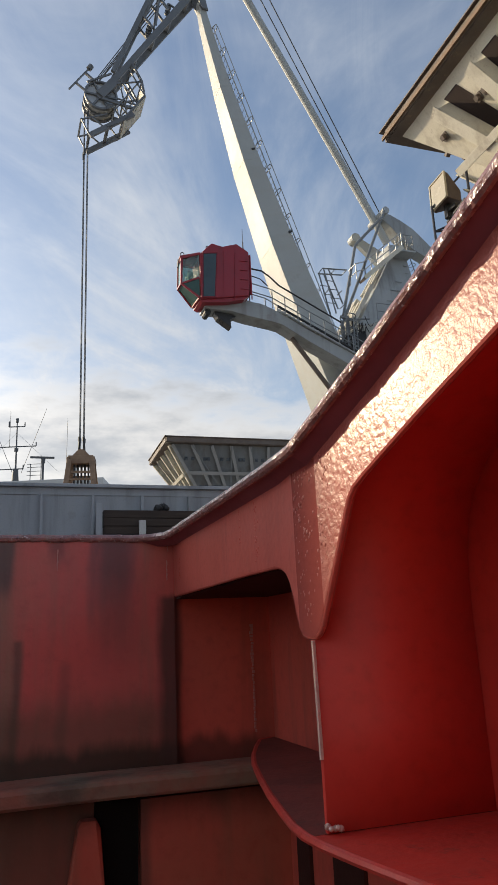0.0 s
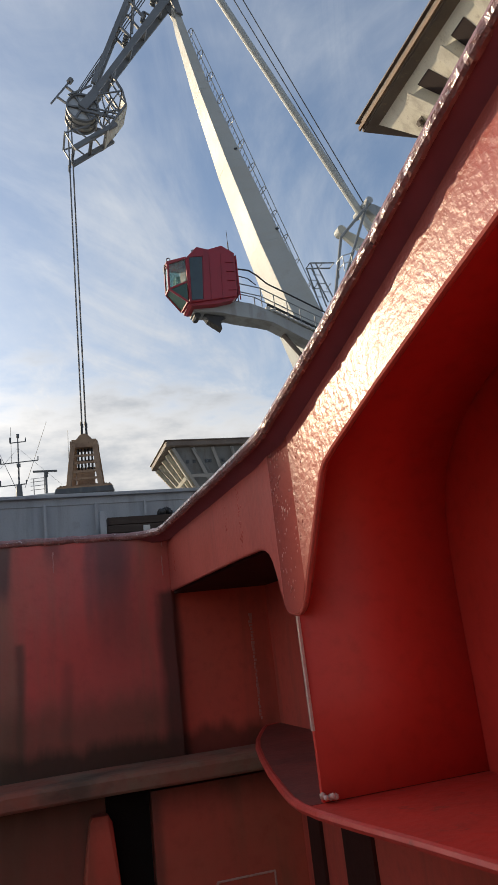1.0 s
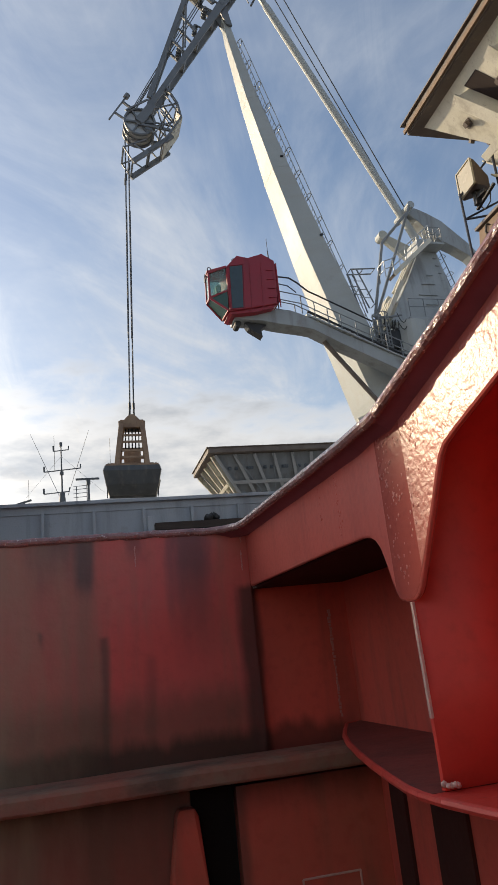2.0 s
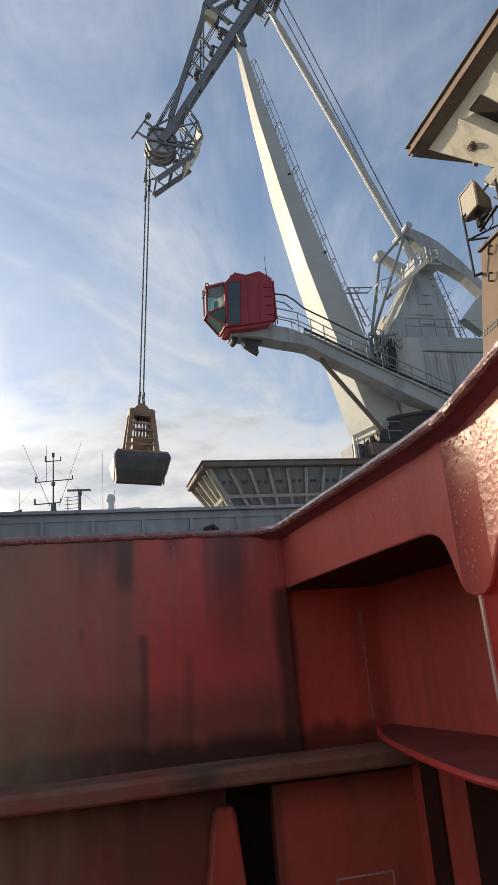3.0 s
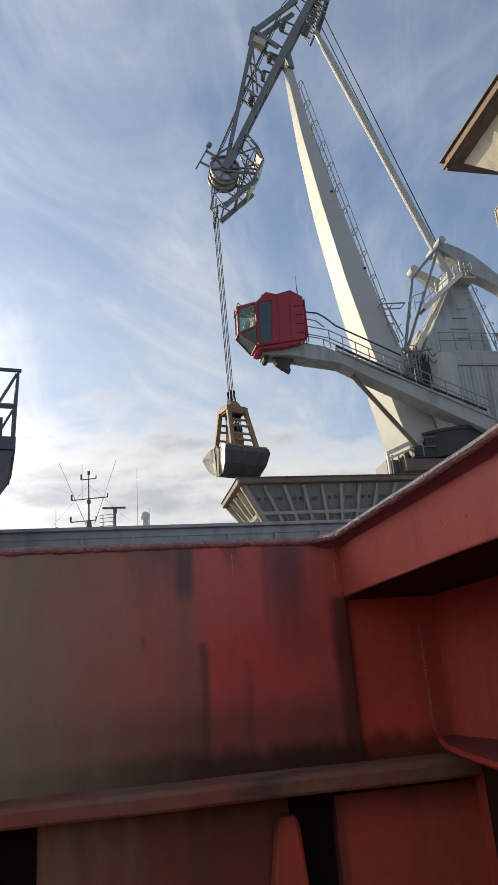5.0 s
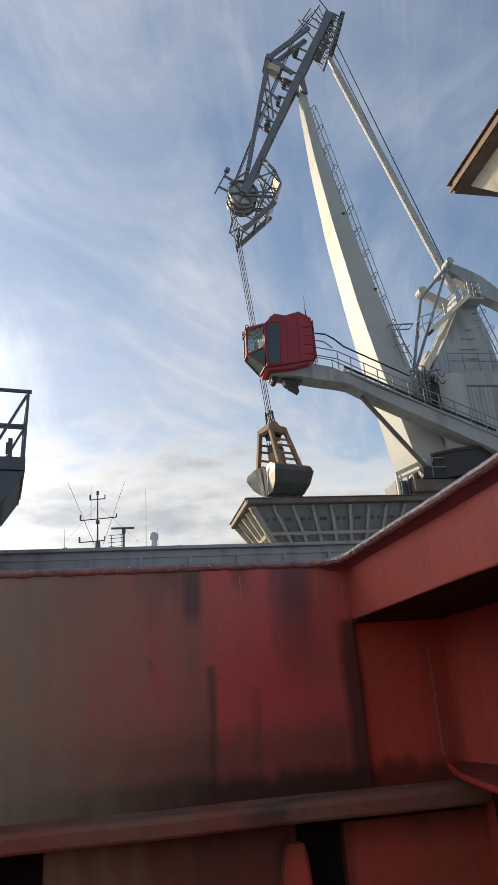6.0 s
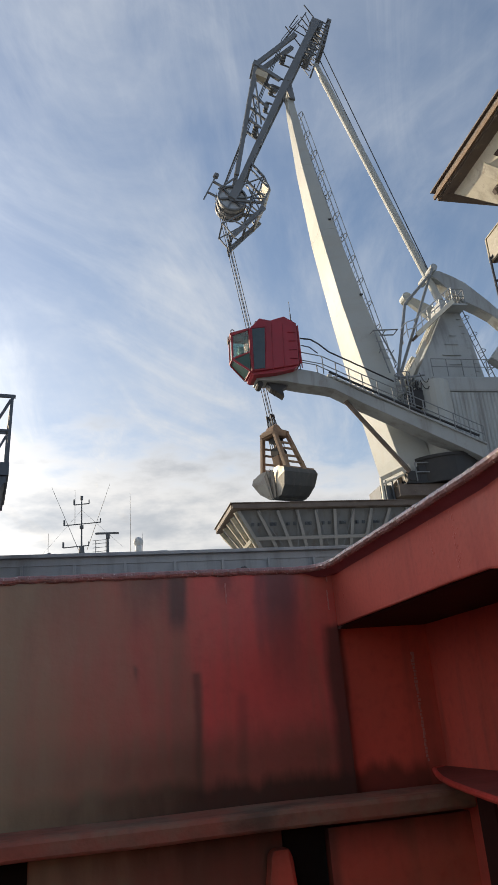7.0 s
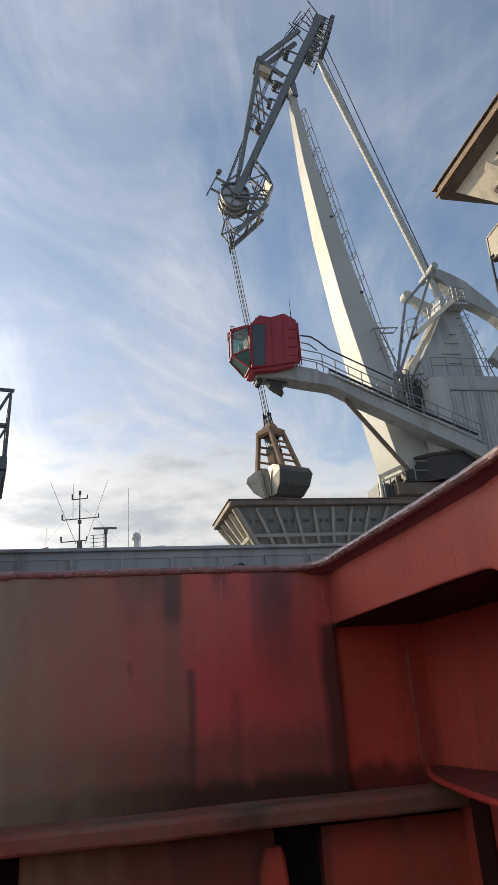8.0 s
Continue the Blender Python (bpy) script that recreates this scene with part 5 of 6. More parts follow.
    # ladder with hoops on the far slope
    bm = B()
    for y in (0.5, 0.95):
        tube(bm, (-2.62, y, 22.7), (-3.9, y, 18.0), 0.03, 6)
    for i in range(14):
        p = V((-2.62, 0.5, 22.7)).lerp(V((-3.9, 0.5, 18.0)), i / 13)
        tube(bm, p, p + V((0, 0.45, 0)), 0.02, 6)
        if i % 3 == 1:
            pipe(bm, [p + V((-0.35 * math.sin(a), 0.225 - 0.35 * math.cos(a) * 0.8, 0)) for a in [k * math.pi / 6 for k in range(7)]], 0.02, 5)
    part("ladder", bm, "railing", root)
    # curved counterweight levers and their head pulley
    for y in (-0.4,):
        bm = B()
        top = [(-1.25, 25.78), (-1.95, 25.78), (-2.7, 25.45), (-3.5, 25.0), (-4.8, 23.78), (-6.2, 22.2), (-7.8, 20.6)]
        bot = [(-7.6, 20.0), (-6.2, 21.4), (-4.9, 22.75), (-4.1, 23.25), (-3.2, 23.7), (-2.44, 24.35), (-1.9, 25.0), (-1.3, 25.45)]
        prism(bm, [(x, y, z) for x, z in top + bot], (0, 0.8, 0))
        part("lever", bm, "boomgrey", root, "curved grey lever arm", bevel=0.03)
    bm = B()
    tube(bm, (-1.35, -0.9, 25.62), (-1.35, 1.0, 25.62), 0.22, 14)
    part("head_pulley", bm, "cranedark", root)
    bm = B()
    span(bm, (-9.3, -1.2, 18.02), (-7.0, 1.2, 21.9))
    part("counterweight", bm, "cranedark", root, bevel=0.05)
    bm = B()
    prism(bm, [(-3.3, 1.2, 19.2), (-4.9, 1.2, 21.0), (-6.5, 1.2, 21.0), (-6.5, 1.2, 19.0), (-4.4, 1.2, 18.3)], (0, 0.6, 0))
    part("side_fin", bm, "crane", root, bevel=0.03)
    # struts from the pulley down to the front frame
    for pts in ([(-1.2, 1.0, 25.5), (2.05, 1.0, 18.2)], [(-0.85, 1.15, 24.9), (1.02, 1.15, 22.85), (2.1, 1.0, 18.3)]):
        bm = B()
        pipe(bm, pts, 0.085, 8)
        part("strut", bm, "railing", root, "grey tubular strut")
    bm = B()
    loft(bm, [[(-0.45, -1.6, 24.65), (-0.45, -1.3, 24.65), (-0.45, -1.3, 25.15), (-0.45, -1.6, 25.15)], [(-2.3, -1.6, 22.9), (-2.3, -1.3, 22.9), (-2.3, -1.3, 24.2), (-2.3, -1.6, 24.2)]])
    tube(bm, (-0.42, -1.75, 24.9), (-0.42, -1.15, 24.9), 0.3, 14)
    span(bm, (-2.5, -1.6, 22.3), (-2.1, -0.5, 23.4))
    part("rear_bracket", bm, "crane", root)
    # front frame by the jib with ladder basket
    bm = B()
    for y in (0.9, 1.5):
        tube(bm, (2.1, y, 18.7), (2.1, y, 16.6), 0.09, 7)
        tube(bm, (2.3, y, 19.4), (3.0, y, 21.4), 0.045, 6)
        tube(bm, (2.75, y, 18.8), (3.3, y, 21.4), 0.045, 6)
        tube(bm, (1.9, y, 21.5), (3.35, y, 21.4), 0.045, 6)
        for z in (19.7, 20.2, 20.7):
            tube(bm, (2.35 + (z - 19.4) * 0.33, y, z), (2.95 + (z - 19.4) * 0.25, y, z), 0.025, 6)
    for x, z in ((1.9, 21.5), (2.6, 21.45), (3.35, 21.4), (2.3, 20.2), (3.05, 20.2), (2.2, 19.4)):
        tube(bm, (x, 0.9, z), (x, 1.5, z), 0.025, 6)
    part("ladder_basket", bm, "railing", root, at=pose(0, 0, -0.5))
    # caged ladder by the jib's foot
    bm = B()
    for k in range(6):
        z = 15.9 + 0.4 * k
        pipe(bm, [(2.35 + 0.42 * math.cos(a), 2.0 + 0.42 * math.sin(a), z + 0.05 * math.sin(a)) for a in [i * math.pi / 5 for i in range(11)]], 0.028, 5)
    for i in range(7):
        a = i * math.pi * 2 / 7
        tube(bm, (2.35 + 0.42 * math.cos(a), 2.0 + 0.42 * math.sin(a), 15.3), (2.35 + 0.42 * math.cos(a), 2.0 + 0.42 * math.sin(a), 17.95), 0.028, 6)
    pipe(bm, [(2.7, 1.9, 17.9), (1.9, 1.9, 17.85), (1.0, 1.9, 18.0)], 0.06, 6)
    part("ladder_cage", bm, "railing", root, "dark hooped ladder cage")
    railing(root, [(0.4, 1.78, 18.0), (-1.4, 1.78, 18.0), (-2.9, 1.78, 18.0), (-8.2, 1.78, 18.0)], 1.05, (1, 0.55), 0.026, 0.9, "railing", "roof_railing")
    bm = B()
    rnd = random.Random(3)
    for i in range(34):
        p = V((rnd.uniform(0.9, 2.4), rnd.uniform(1.3, 2.2), rnd.uniform(15.9, 17.9)))
        d = V((rnd.uniform(-0.5, 0.5), rnd.uniform(-0.15, 0.15), rnd.uniform(-0.4, 0.4)))
        sag = rnd.uniform(0.15, 0.4)
        pipe(bm, [p + d * f + V((0, 0, -4 * sag * f * (1 - f))) for f in (0, 0.2, 0.4, 0.6, 0.8, 1.0)], rnd.uniform(0.018, 0.035), 6)
    span(bm, (0.9, 0.9, 16.2), (2.0, 1.7, 17.2))
    tagged(part("hose_loom", bm, "black", root, "tangle of dark hoses and pipework"), kind="stuff")

    # cab boom: a bent box beam with a walkway
    y0, y1 = 1.0, 1.95
    bm = B()
    loft(bm, [[(x, y0, zb), (x, y1, zb + (zt - zb) * 0.04), (x, y1, zt), (x, y0, zt)] for x, zb, zt in
              ((-1.5, 13.13, 13.98), (0.0, 13.90, 14.76), (4.7, 16.23, 16.88), (6.2, 17.05, 17.65), (6.7, 17.15, 17.88), (7.3, 17.23, 18.09), (8.0, 17.33, 18.14), (8.8, 17.50, 17.93), (10.2, 17.55, 17.75))])
    boom = part("cab_boom", bm, "boomgrey", root, "bent pale grey box boom carrying the cab", bevel=0.02, at=pose(0.3, 0.95, -0.43))
    bm = B()
    beam(bm, (-1.5, 1.5, 14.03), (6.2, 1.5, 17.69), 1.15, 0.05)
    part("walkway", bm, "cranedark", boom)
    bm = B()
    for i in range(10):
        f = (i + 0.5) / 10
        p = V((4.0, 1.98, 16.62)).lerp(V((6.5, 1.98, 17.80)), f)
        span(bm, p - V((0.11, 0.35, 0.0)), p + V((0.11, 0.0, 0.16)))
    part("step", bm, "crane", boom, "steel treads")
    for y in (1.02, 2.0):
        railing(boom, [(-1.5, y, 14.0), (4.7, y, 16.9), (6.7, y, 17.9), (7.9, y, 18.13)], 1.0, (1.0, 0.55), 0.03, 0.85, "railing", "boom_railing")
    bm = B()
    pipe(bm, [(7.75, 2.02, 19.9), (7.2, 2.02, 19.85), (6.8, 2.02, 19.6), (6.3, 2.02, 19.15), (5.0, 2.02, 18.5), (3.0, 2.02, 17.5)], 0.045, 6)
    pipe(bm, [(7.75, 2.02, 19.5), (7.3, 2.02, 19.4), (6.9, 2.02, 19.05)], 0.03, 6)
    pipe(bm, [(6.4, 1.95, 18.05), (2.5, 1.95, 16.15), (-1.2, 1.95, 14.5)], 0.07, 6)
    part("cable_run", bm, "black", boom, "black cables along the walkway")
    bm = B()
    tube(bm, (5.85, 2.4, 16.2), (2.93, 2.3, 12.4), 0.12, 10)
    part("boom_strut", bm, "hopperrim", root)
    bm = B()
    prism(bm, [(8.3, 1.2, 16.95), (9.4, 1.2, 17.15), (9.2, 1.2, 16.8), (8.55, 1.2, 16.35), (8.6, 1.2, 16.75)], (0, 0.5, 0))
    pipe(bm, [(9.1, 1.6, 16.9), (9.15, 1.6, 16.55), (9.0, 1.6, 16.4), (8.95, 1.6, 16.8)], 0.02, 5)
    tube(bm, (9.75, 1.2, 17.0), (9.75, 1.8, 17.0), 0.16, 10)
    part("lamp_tray", bm, "black", boom, at=pose(0.25, 0, 0.42))

    # cab
    zf, zb, zr = 17.45, 18.2, 20.45
    yn, yf = 2.3, 0.85
    ym = (yn + yf) / 2
    side = [(8.08, 18.36), (10.52, 17.90), (10.52, 20.28), (9.9, 20.95), (9.35, 20.84), (8.62, 21.10), (8.0, 20.72)]
    bm = B()
    prism(bm, [(x, yn, z) for x, z in side], (0, yf - yn, 0))
    cab = part("cab", bm, "cab", root, "crimson steel operator's cab", bevel=0.05, at=pose(0.29, 1.1, -0.6))
    # glazed nose: frame bars with panes
    nose = {"a": (10.58, yn - 0.03, 17.97), "b": (11.36, yn - 0.42, 18.80), "c": (11.32, yn - 0.42, 20.16), "d": (10.54, yn - 0.03, 20.28),
            "A": (10.58, yf + 0.03, 18.10), "B": (11.36, yf + 0.32, 18.85), "C": (11.32, yf + 0.32, 20.16), "D": (10.54, yf + 0.03, 20.28)}
    nose["m"] = V(nose["d"]).lerp(V(nose["a"]), 0.55)
    nose["M"] = V(nose["D"]).lerp(V(nose["A"]), 0.55)
    bm = B()
    for p, q in ("ab", "bc", "cd", "AB", "BC", "CD", "bB", "cC", "aA", "dD"):
        beam(bm, nose[p], nose[q], 0.09, 0.09)
    mid = [V(nose["m"]), V(nose["b"])]
    beam(bm, mid[0], mid[1], 0.07, 0.09)
    part("window_frame", bm, "cab", cab)
    for ring in ("amb", "mbcd", "AMB", "MBCD", "bcCB", "abBA"):
        bm = B()
        pts = [V(nose[k]) for k in ring]
        n = (pts[1] - pts[0]).cross(pts[2] - pts[0]).normalized()
        prism(bm, [p - n * 0.006 for p in pts], n * 0.012)
        ob = part("pane", bm, "glassgreen" if ring in ("amb", "AMB", "abBA") else "glass", cab)
        ob.visible_shadow = False
    bm = B()
    prism(bm, [nose["d"], nose["c"], nose["C"], nose["D"]], (0, 0, 0.06))
    prism(bm, [(10.48, yn, 20.29), (11.40, yn - 0.40, 20.20), (11.40, yf + 0.4, 20.20), (10.48, yf, 20.29)], (0, 0, 0.09))
    part("visor_roof", bm, "cab", cab, bevel=0.02)
    bm = B()
    loft(bm, [[(10.60, yn - 0.16, 18.12), (10.60, yf + 0.16, 18.2), (10.60, yf + 0.16, 18.8), (10.60, yn - 0.16, 18.8)],
              [(11.18, yn - 0.48, 18.72), (11.18, yf + 0.42, 18.74), (11.18, yf + 0.42, 18.8), (11.18, yn - 0.48, 18.8)]])
    span(bm, (10.75, ym - 0.3, 18.9), (11.0, ym + 0.3, 19.5))
    span(bm, (10.60, ym - 0.5, 18.12), (10.66, ym + 0.5, 18.4))
    beam(bm, (10.8, yf + 0.3, 18.75), (11.3, yf + 0.5, 18.95), 0.15, 0.2)
    part("seat_and_console", bm, "seat", cab, "dark seat and console behind the glass")
    bm = B()
    prism(bm, [(10.33, yn + 0.004, 20.30), (9.68, yn + 0.004, 20.40), (9.85, yn + 0.004, 18.12), (10.40, yn + 0.004, 18.05)], (0, 0.02, 0))
    part("door_window", bm, "glassdark", cab, "tall dark door window")
    bm = B()
    for a, b in (((9.62, 20.46), (9.80, 18.05)), ((10.39, 20.34), (10.45, 18.0)), ((9.62, 20.46), (10.39, 20.34)), ((9.8, 18.05), (10.45, 18.0))):
        beam(bm, (a[0], yn + 0.015, a[1]), (b[0], yn + 0.015, b[1]), 0.035, 0.05, (0, 1, 0))
    for x in (9.3, 8.72):
        beam(bm, (x, yn + 0.012, 20.6), (x + 0.12, yn + 0.012, 18.0), 0.03, 0.04, (0, 1, 0))
    part("door_frame", bm, "cab", cab)
    bm = B()
    span(bm, (7.94, 0.7, 18.5), (8.02, 2.2, 20.6))
    part("rear_panel", bm, "cab", cab)
    for z in (18.7, 19.2, 19.7, 20.2):
        bm = B()
        beam(bm, (8.12, yn + 0.02, z), (8.5, yn + 0.02, z - 0.02), 0.05, 0.06, (0, 1, 0))
        tube(bm, (7.95, 2.25, z), (7.95, 1.75, z), 0.03, 6)
        part("rear_rung", bm, "cab", cab)
    bm = B()
    tube(bm, (7.93, 2.25, 18.2), (7.93, 2.25, 20.6), 0.03, 6)
    part("rear_post", bm, "cab", cab)
    bm = B()
    tube(bm, (8.15, 1.9, 20.7), (8.15, 1.9, 21.5), 0.03, 6)
    tube(bm, (8.15, 1.9, 21.5), (8.15, 1.9, 22.2), 0.015, 5)
    tube(bm, (8.15, 1.9, 20.8), (8.15, 1.9, 21.1), 0.06, 6)
    part("aerial", bm, "black", cab)
    bm = B()
    for x, z in ((9.9, 20.98), (8.85, 21.0), (8.2, 20.95), (11.2, 20.45)):
        pipe(bm, [(x - 0.08, 1.6, z), (x - 0.08, 1.6, z + 0.14), (x, 1.6, z + 0.2), (x + 0.08, 1.6, z + 0.14), (x + 0.08, 1.6, z)], 0.025, 6)
    part("lifting_eye", bm, "black", cab)
    bm = B()
    pipe(bm, [(11.35, yn - 0.4, 19.9), (11.55, yn - 0.2, 19.95), (11.58, yn - 0.15, 19.7)], 0.02, 5)
    box(bm, (11.58, yn - 0.15, 19.65), (0.05, 0.16, 0.3))
    part("mirror", bm, "black", cab)
    bm = B()
    prism(bm, [(8.1, 1.0, 18.35), (10.54, 1.0, 17.89), (10.4, 1.0, 17.80), (9.2, 1.0, 17.94), (8.3, 1.0, 18.18)], (0, 1.2, 0))
    part("cab_floor", bm, "cab", cab)

    # main jib: tapered box, its own axis along x
    jib = B()
    st = [(-0.1, 1.46, 0.90), (1.5, 1.46, 0.88), (7.0, 1.20, 0.82), (10.7, 1.02, 0.70), (16.0, 0.88, 0.52), (21.0, 0.60, 0.35), (25.6, 0.34, 0.24), (27.2, 0.26, 0.16)]
    sag = {1.5: -0.12, 7.0: -0.40, 10.7: -0.55, 16.0: -0.62, 21.0: -0.50, 25.6: -0.18}
    loft(jib, [[(x, y, z + sag.get(x, 0.0)) for y, z in ((-hw, -hh), (hw, -hh), (hw, hh), (-hw, hh))] for x, hw, hh in st])
    jib = part("main_jib", jib, "crane", root, "tapered cream-grey box jib", bevel=0.03)
    made["jib"] = jib
    bm = B()
    for y in (-0.46, 0.32):
        prism(bm, [(26.5, y, -0.16), (26.3, y, 0.16), (27.75, y, 0.26), (28.15, y, 0.1), (28.15, y, -0.12), (27.7, y, -0.28)], (0, 0.14, 0))
    tube(bm, (JIB, -0.62, 0), (JIB, 0.62, 0), 0.16, 12)
    part("fork", bm, "flygrey", jib, bevel=0.015)
    bm = B()
    for x, hw, hh in ((1.5, 1.46, 0.88), (7.0, 1.20, 0.82), (10.7, 1.02, 0.70), (16.0, 0.88, 0.52), (21.0, 0.60, 0.35)):
        bm = B()
        o = sag.get(x, 0.0)
        span(bm, (x - 0.02, -hw - 0.006, o - hh - 0.006), (x + 0.02, hw + 0.006, o + hh + 0.006))
        part("seam", bm, "crane", jib)
    bm = B()
    span(bm, (16.6, 0.84, -0.4), (16.68, 0.92, -0.24))
    span(bm, (11.2, 1.04, -0.05), (11.3, 1.11, 0.12))
    part("fitting", bm, "black", jib)
    # hooped ladder on the back of the jib: stiles, cage bars, hoops and rungs
    lad0, lad1 = V((3.0, 0.55, 0.56)), V((25.2, 0.15, 0.02))
    for y in (-0.25, 0.25):
        for z, r, name in ((0.1, 0.03, "ladder_stile"), (0.40, 0.028, "cage_bar")):
            bm = B()
            tube(bm, lad0 + V((0, y, z)), lad1 + V((0, y, z)), r, 6)
            part(name, bm, "galv", jib)

    def shared(name, bm):
        me = bpy.data.meshes.new(name)
        bm.to_mesh(me)
        bm.free()
        me.materials.append(M["galv"])
        return me

    bm = B()
    pipe(bm, [(0, 0.36 * math.sin(a) * (1.15 if abs(math.sin(a)) > 0.9 else 1), 0.15 - 0.15 * math.cos(a)) for a in [k * math.pi / 5 - math.pi for k in range(11)]], 0.026, 5)
    hoop = shared("ladder_hoop", bm)
    bm = B()
    tube(bm, (0, -0.25, 0), (0, 0.25, 0), 0.016, 5)
    rung = shared("ladder_rung", bm)
    for name, me, n in (("ladder_hoop", hoop, 15), ("ladder_rung", rung, 60)):
        for i in range(n):
            ob = new(name, me)
            ob.parent = jib
            ob.matrix_basis = Matrix.Translation(lad0.lerp(lad1, i / (n - 1)) + V((0, 0, 0.1)))
    for i in range(0, 15, 2):
        p = lad0.lerp(lad1, i / 14) + V((0, 0, 0.1))
        bm = B()
        tube(bm, p, p + V((0, 0, -0.45)), 0.03, 5)
        part("ladder_bracket", bm, "galv", jib)

    # fly jib: its own axis from the pivot to the head along x, z to the upper side
    fly = B()
    for y in (-0.60, 0.44):
        loft(fly, [[(x, y, zl * 0.8), (x, y + 0.16, zl * 0.8), (x, y + 0.16, zh * 0.8), (x, y, zh * 0.8)] for x, zl, zh in
                   ((-6.3, -0.50, 0.12), (-3.0, -0.38, 0.20), (0.0, -0.34, 0.26), (4.0, -0.24, 0.20), (8.5, -0.20, 0.18), (10.4, -0.2, 0.2))])
    for x in (-5.6, -3.6, -1.4, 1.3, 3.4, 5.2, 7.2, 9.2):
        span(fly, (x - 0.1, -0.41, -0.15), (x + 0.1, 0.41, 0.15))
    fly = part("fly_jib", fly, "flygrey", root, "grey twin-beam fly jib with head sheaves", bevel=0.012)
    made["fly"] = fly
    bm = B()
    ap = V((-0.26, 0, 2.25))
    for y in (-0.5, 0.5):
        a = ap + V((0, y * 0.9, 0))
        beam(bm, a, (8.9, y, 0.35), 0.18, 0.26)
        beam(bm, a, (-4.2, y, 0.75), 0.2, 0.3)
        beam(bm, a, (0.25, y, 0.4), 0.18, 0.3)
        beam(bm, (2.4, y, 1.55), (2.9, y, 0.35), 0.12, 0.14)
        beam(bm, (4.4, y, 1.15), (4.7, y, 0.3), 0.12, 0.14)
        beam(bm, (1.0, y, 1.9), (4.4, y, 0.3), 0.08, 0.10)
    beam(bm, ap + V((0, -0.6, 0)), ap + V((0, 0.6, 0)), 0.4, 0.4)
    beam(bm, (1.1, -0.55, 1.9), (1.1, 0.55, 1.9), 0.3, 0.25)
    beam(bm, (4.4, -0.55, 1.2), (4.4, 0.55, 1.2), 0.15, 0.15)
    part("bracing", bm, "flygrey", fly, "welded bracing over the fly jib", bevel=0.01)
    for x, z, r in ((0.0, 1.35, 0.26), (0.8, 0.7, 0.26), (4.6, 0.55, 0.26), (-2.2, 0.9, 0.28), (2.4, 0.55, 0.22)):
        bm = B()
        tube(bm, (x, -0.36, z), (x, 0.36, z), 0.05, 8)
        for y in (-0.3, -0.12, 0.12, 0.3):
            tube(bm, (x, y - 0.035, z), (x, y + 0.035, z), r * 0.68, 14)
        beam(bm, (x, -0.4, z), (x, -0.4, 0.2), 0.06, 0.1, (0, 1, 0))
        beam(bm, (x, 0.4, z), (x, 0.4, 0.2), 0.06, 0.1, (0, 1, 0))
        part("guide_roller", bm, "flygrey", fly)
    bm = B()
    span(bm, (0.15, 0.15, 1.25), (0.65, 0.55, 2.05))
    part("work_lamp", bm, "lampglass", fly, "cream work lamp")
    bm = B()
    for y, zo in ((-0.15, 0.0), (0.15, 0.05), (-0.3, 0.18), (0.3, 0.12)):
        pipe(bm, [(10.5, y, 0.75 + zo * 0.3), (4.6, y, 0.98 + zo), (0.6, y, 1.15 + zo), (-3.6, y, 1.35 + zo), (-6.0, y, 0.9 + zo)], 0.028, 5)
    part("running_rope", bm, "rope", fly)
    # head: sheaves, cage, aerial frame, service platform
    bm = B()
    for y in (-0.27, 0.27):
        tube(bm, (FLY, y - 0.19, 0), (FLY, y + 0.19, 0), 0.80, 28)
    drum = part("head_sheave", bm, "galv", fly, "bright worn head sheaves")
    bm = B()
    for y in (-0.5, 0.0, 0.5):
        for k in range(28):
            a, b2 = 2 * math.pi * k / 28, 2 * math.pi * (k + 1) / 28
            beam(bm, (FLY + 0.84 * math.cos(a), y, 0.84 * math.sin(a)), (FLY + 0.84 * math.cos(b2), y, 0.84 * math.sin(b2)), 0.10, 0.16, (0, 1, 0))
    for y in (-0.52, 0.52):
        for k in range(6):
            a = math.pi * k / 3
            beam(bm, (FLY, y, 0), (FLY + 0.8 * math.cos(a), y, 0.8 * math.sin(a)), 0.10, 0.08, (0, 1, 0))
        tube(bm, (FLY, y - 0.08, 0), (FLY, y + 0.08, 0), 0.26, 14)
    part("sheave_rim", bm, "flygrey", drum, "grey spoked sheave flanges")
    for y in (-0.64, 0.64):
        for p, q, w, h in (((-1.5, 0.3), (-0.1, 0.95), 0.08, 0.1), ((0.2, -0.2), (-0.5, -1.9), 0.12, 0.14), ((-1.3, -0.1), (0.1, 0.0), 0.14, 0.5)):
            bm = B()
            beam(bm, (FLY + p[0], y, p[1]), (FLY + q[0], y, q[1]), w, h)
            part("guard_bar", bm, "flygrey", fly, bevel=0.008)
    # cage hanging on the inner side of the head
    c = [(7.9, -0.2), (8.5, -1.2), (9.2, -1.8), (11.4, -1.75), (12.3, -1.35)]
    for y in (-0.75, 0.75):
        for p, q in zip(c, c[1:]):
            bm = B()
            beam(bm, (p[0], y, p[1]), (q[0], y, q[1]), 0.1, 0.14, (0, 1, 0))
            part("cage_bar", bm, "flygrey", fly)
        for p, q in (((8.3, -0.25), (9.2, -1.8)), ((8.5, -1.2), (9.6, -0.3)), ((9.3, -0.3), (9.9, -1.8)), ((9.6, -0.5), (10.9, -1.75)), ((10.4, -0.8), (10.0, -1.8)), ((11.0, -0.9), (11.4, -1.75)), ((8.5, -1.1), (11.2, -1.1))):
            bm = B()
            beam(bm, (p[0], y, p[1]), (q[0], y, q[1]), 0.06, 0.08, (0, 1, 0))
            part("cage_bar", bm, "flygrey", fly)
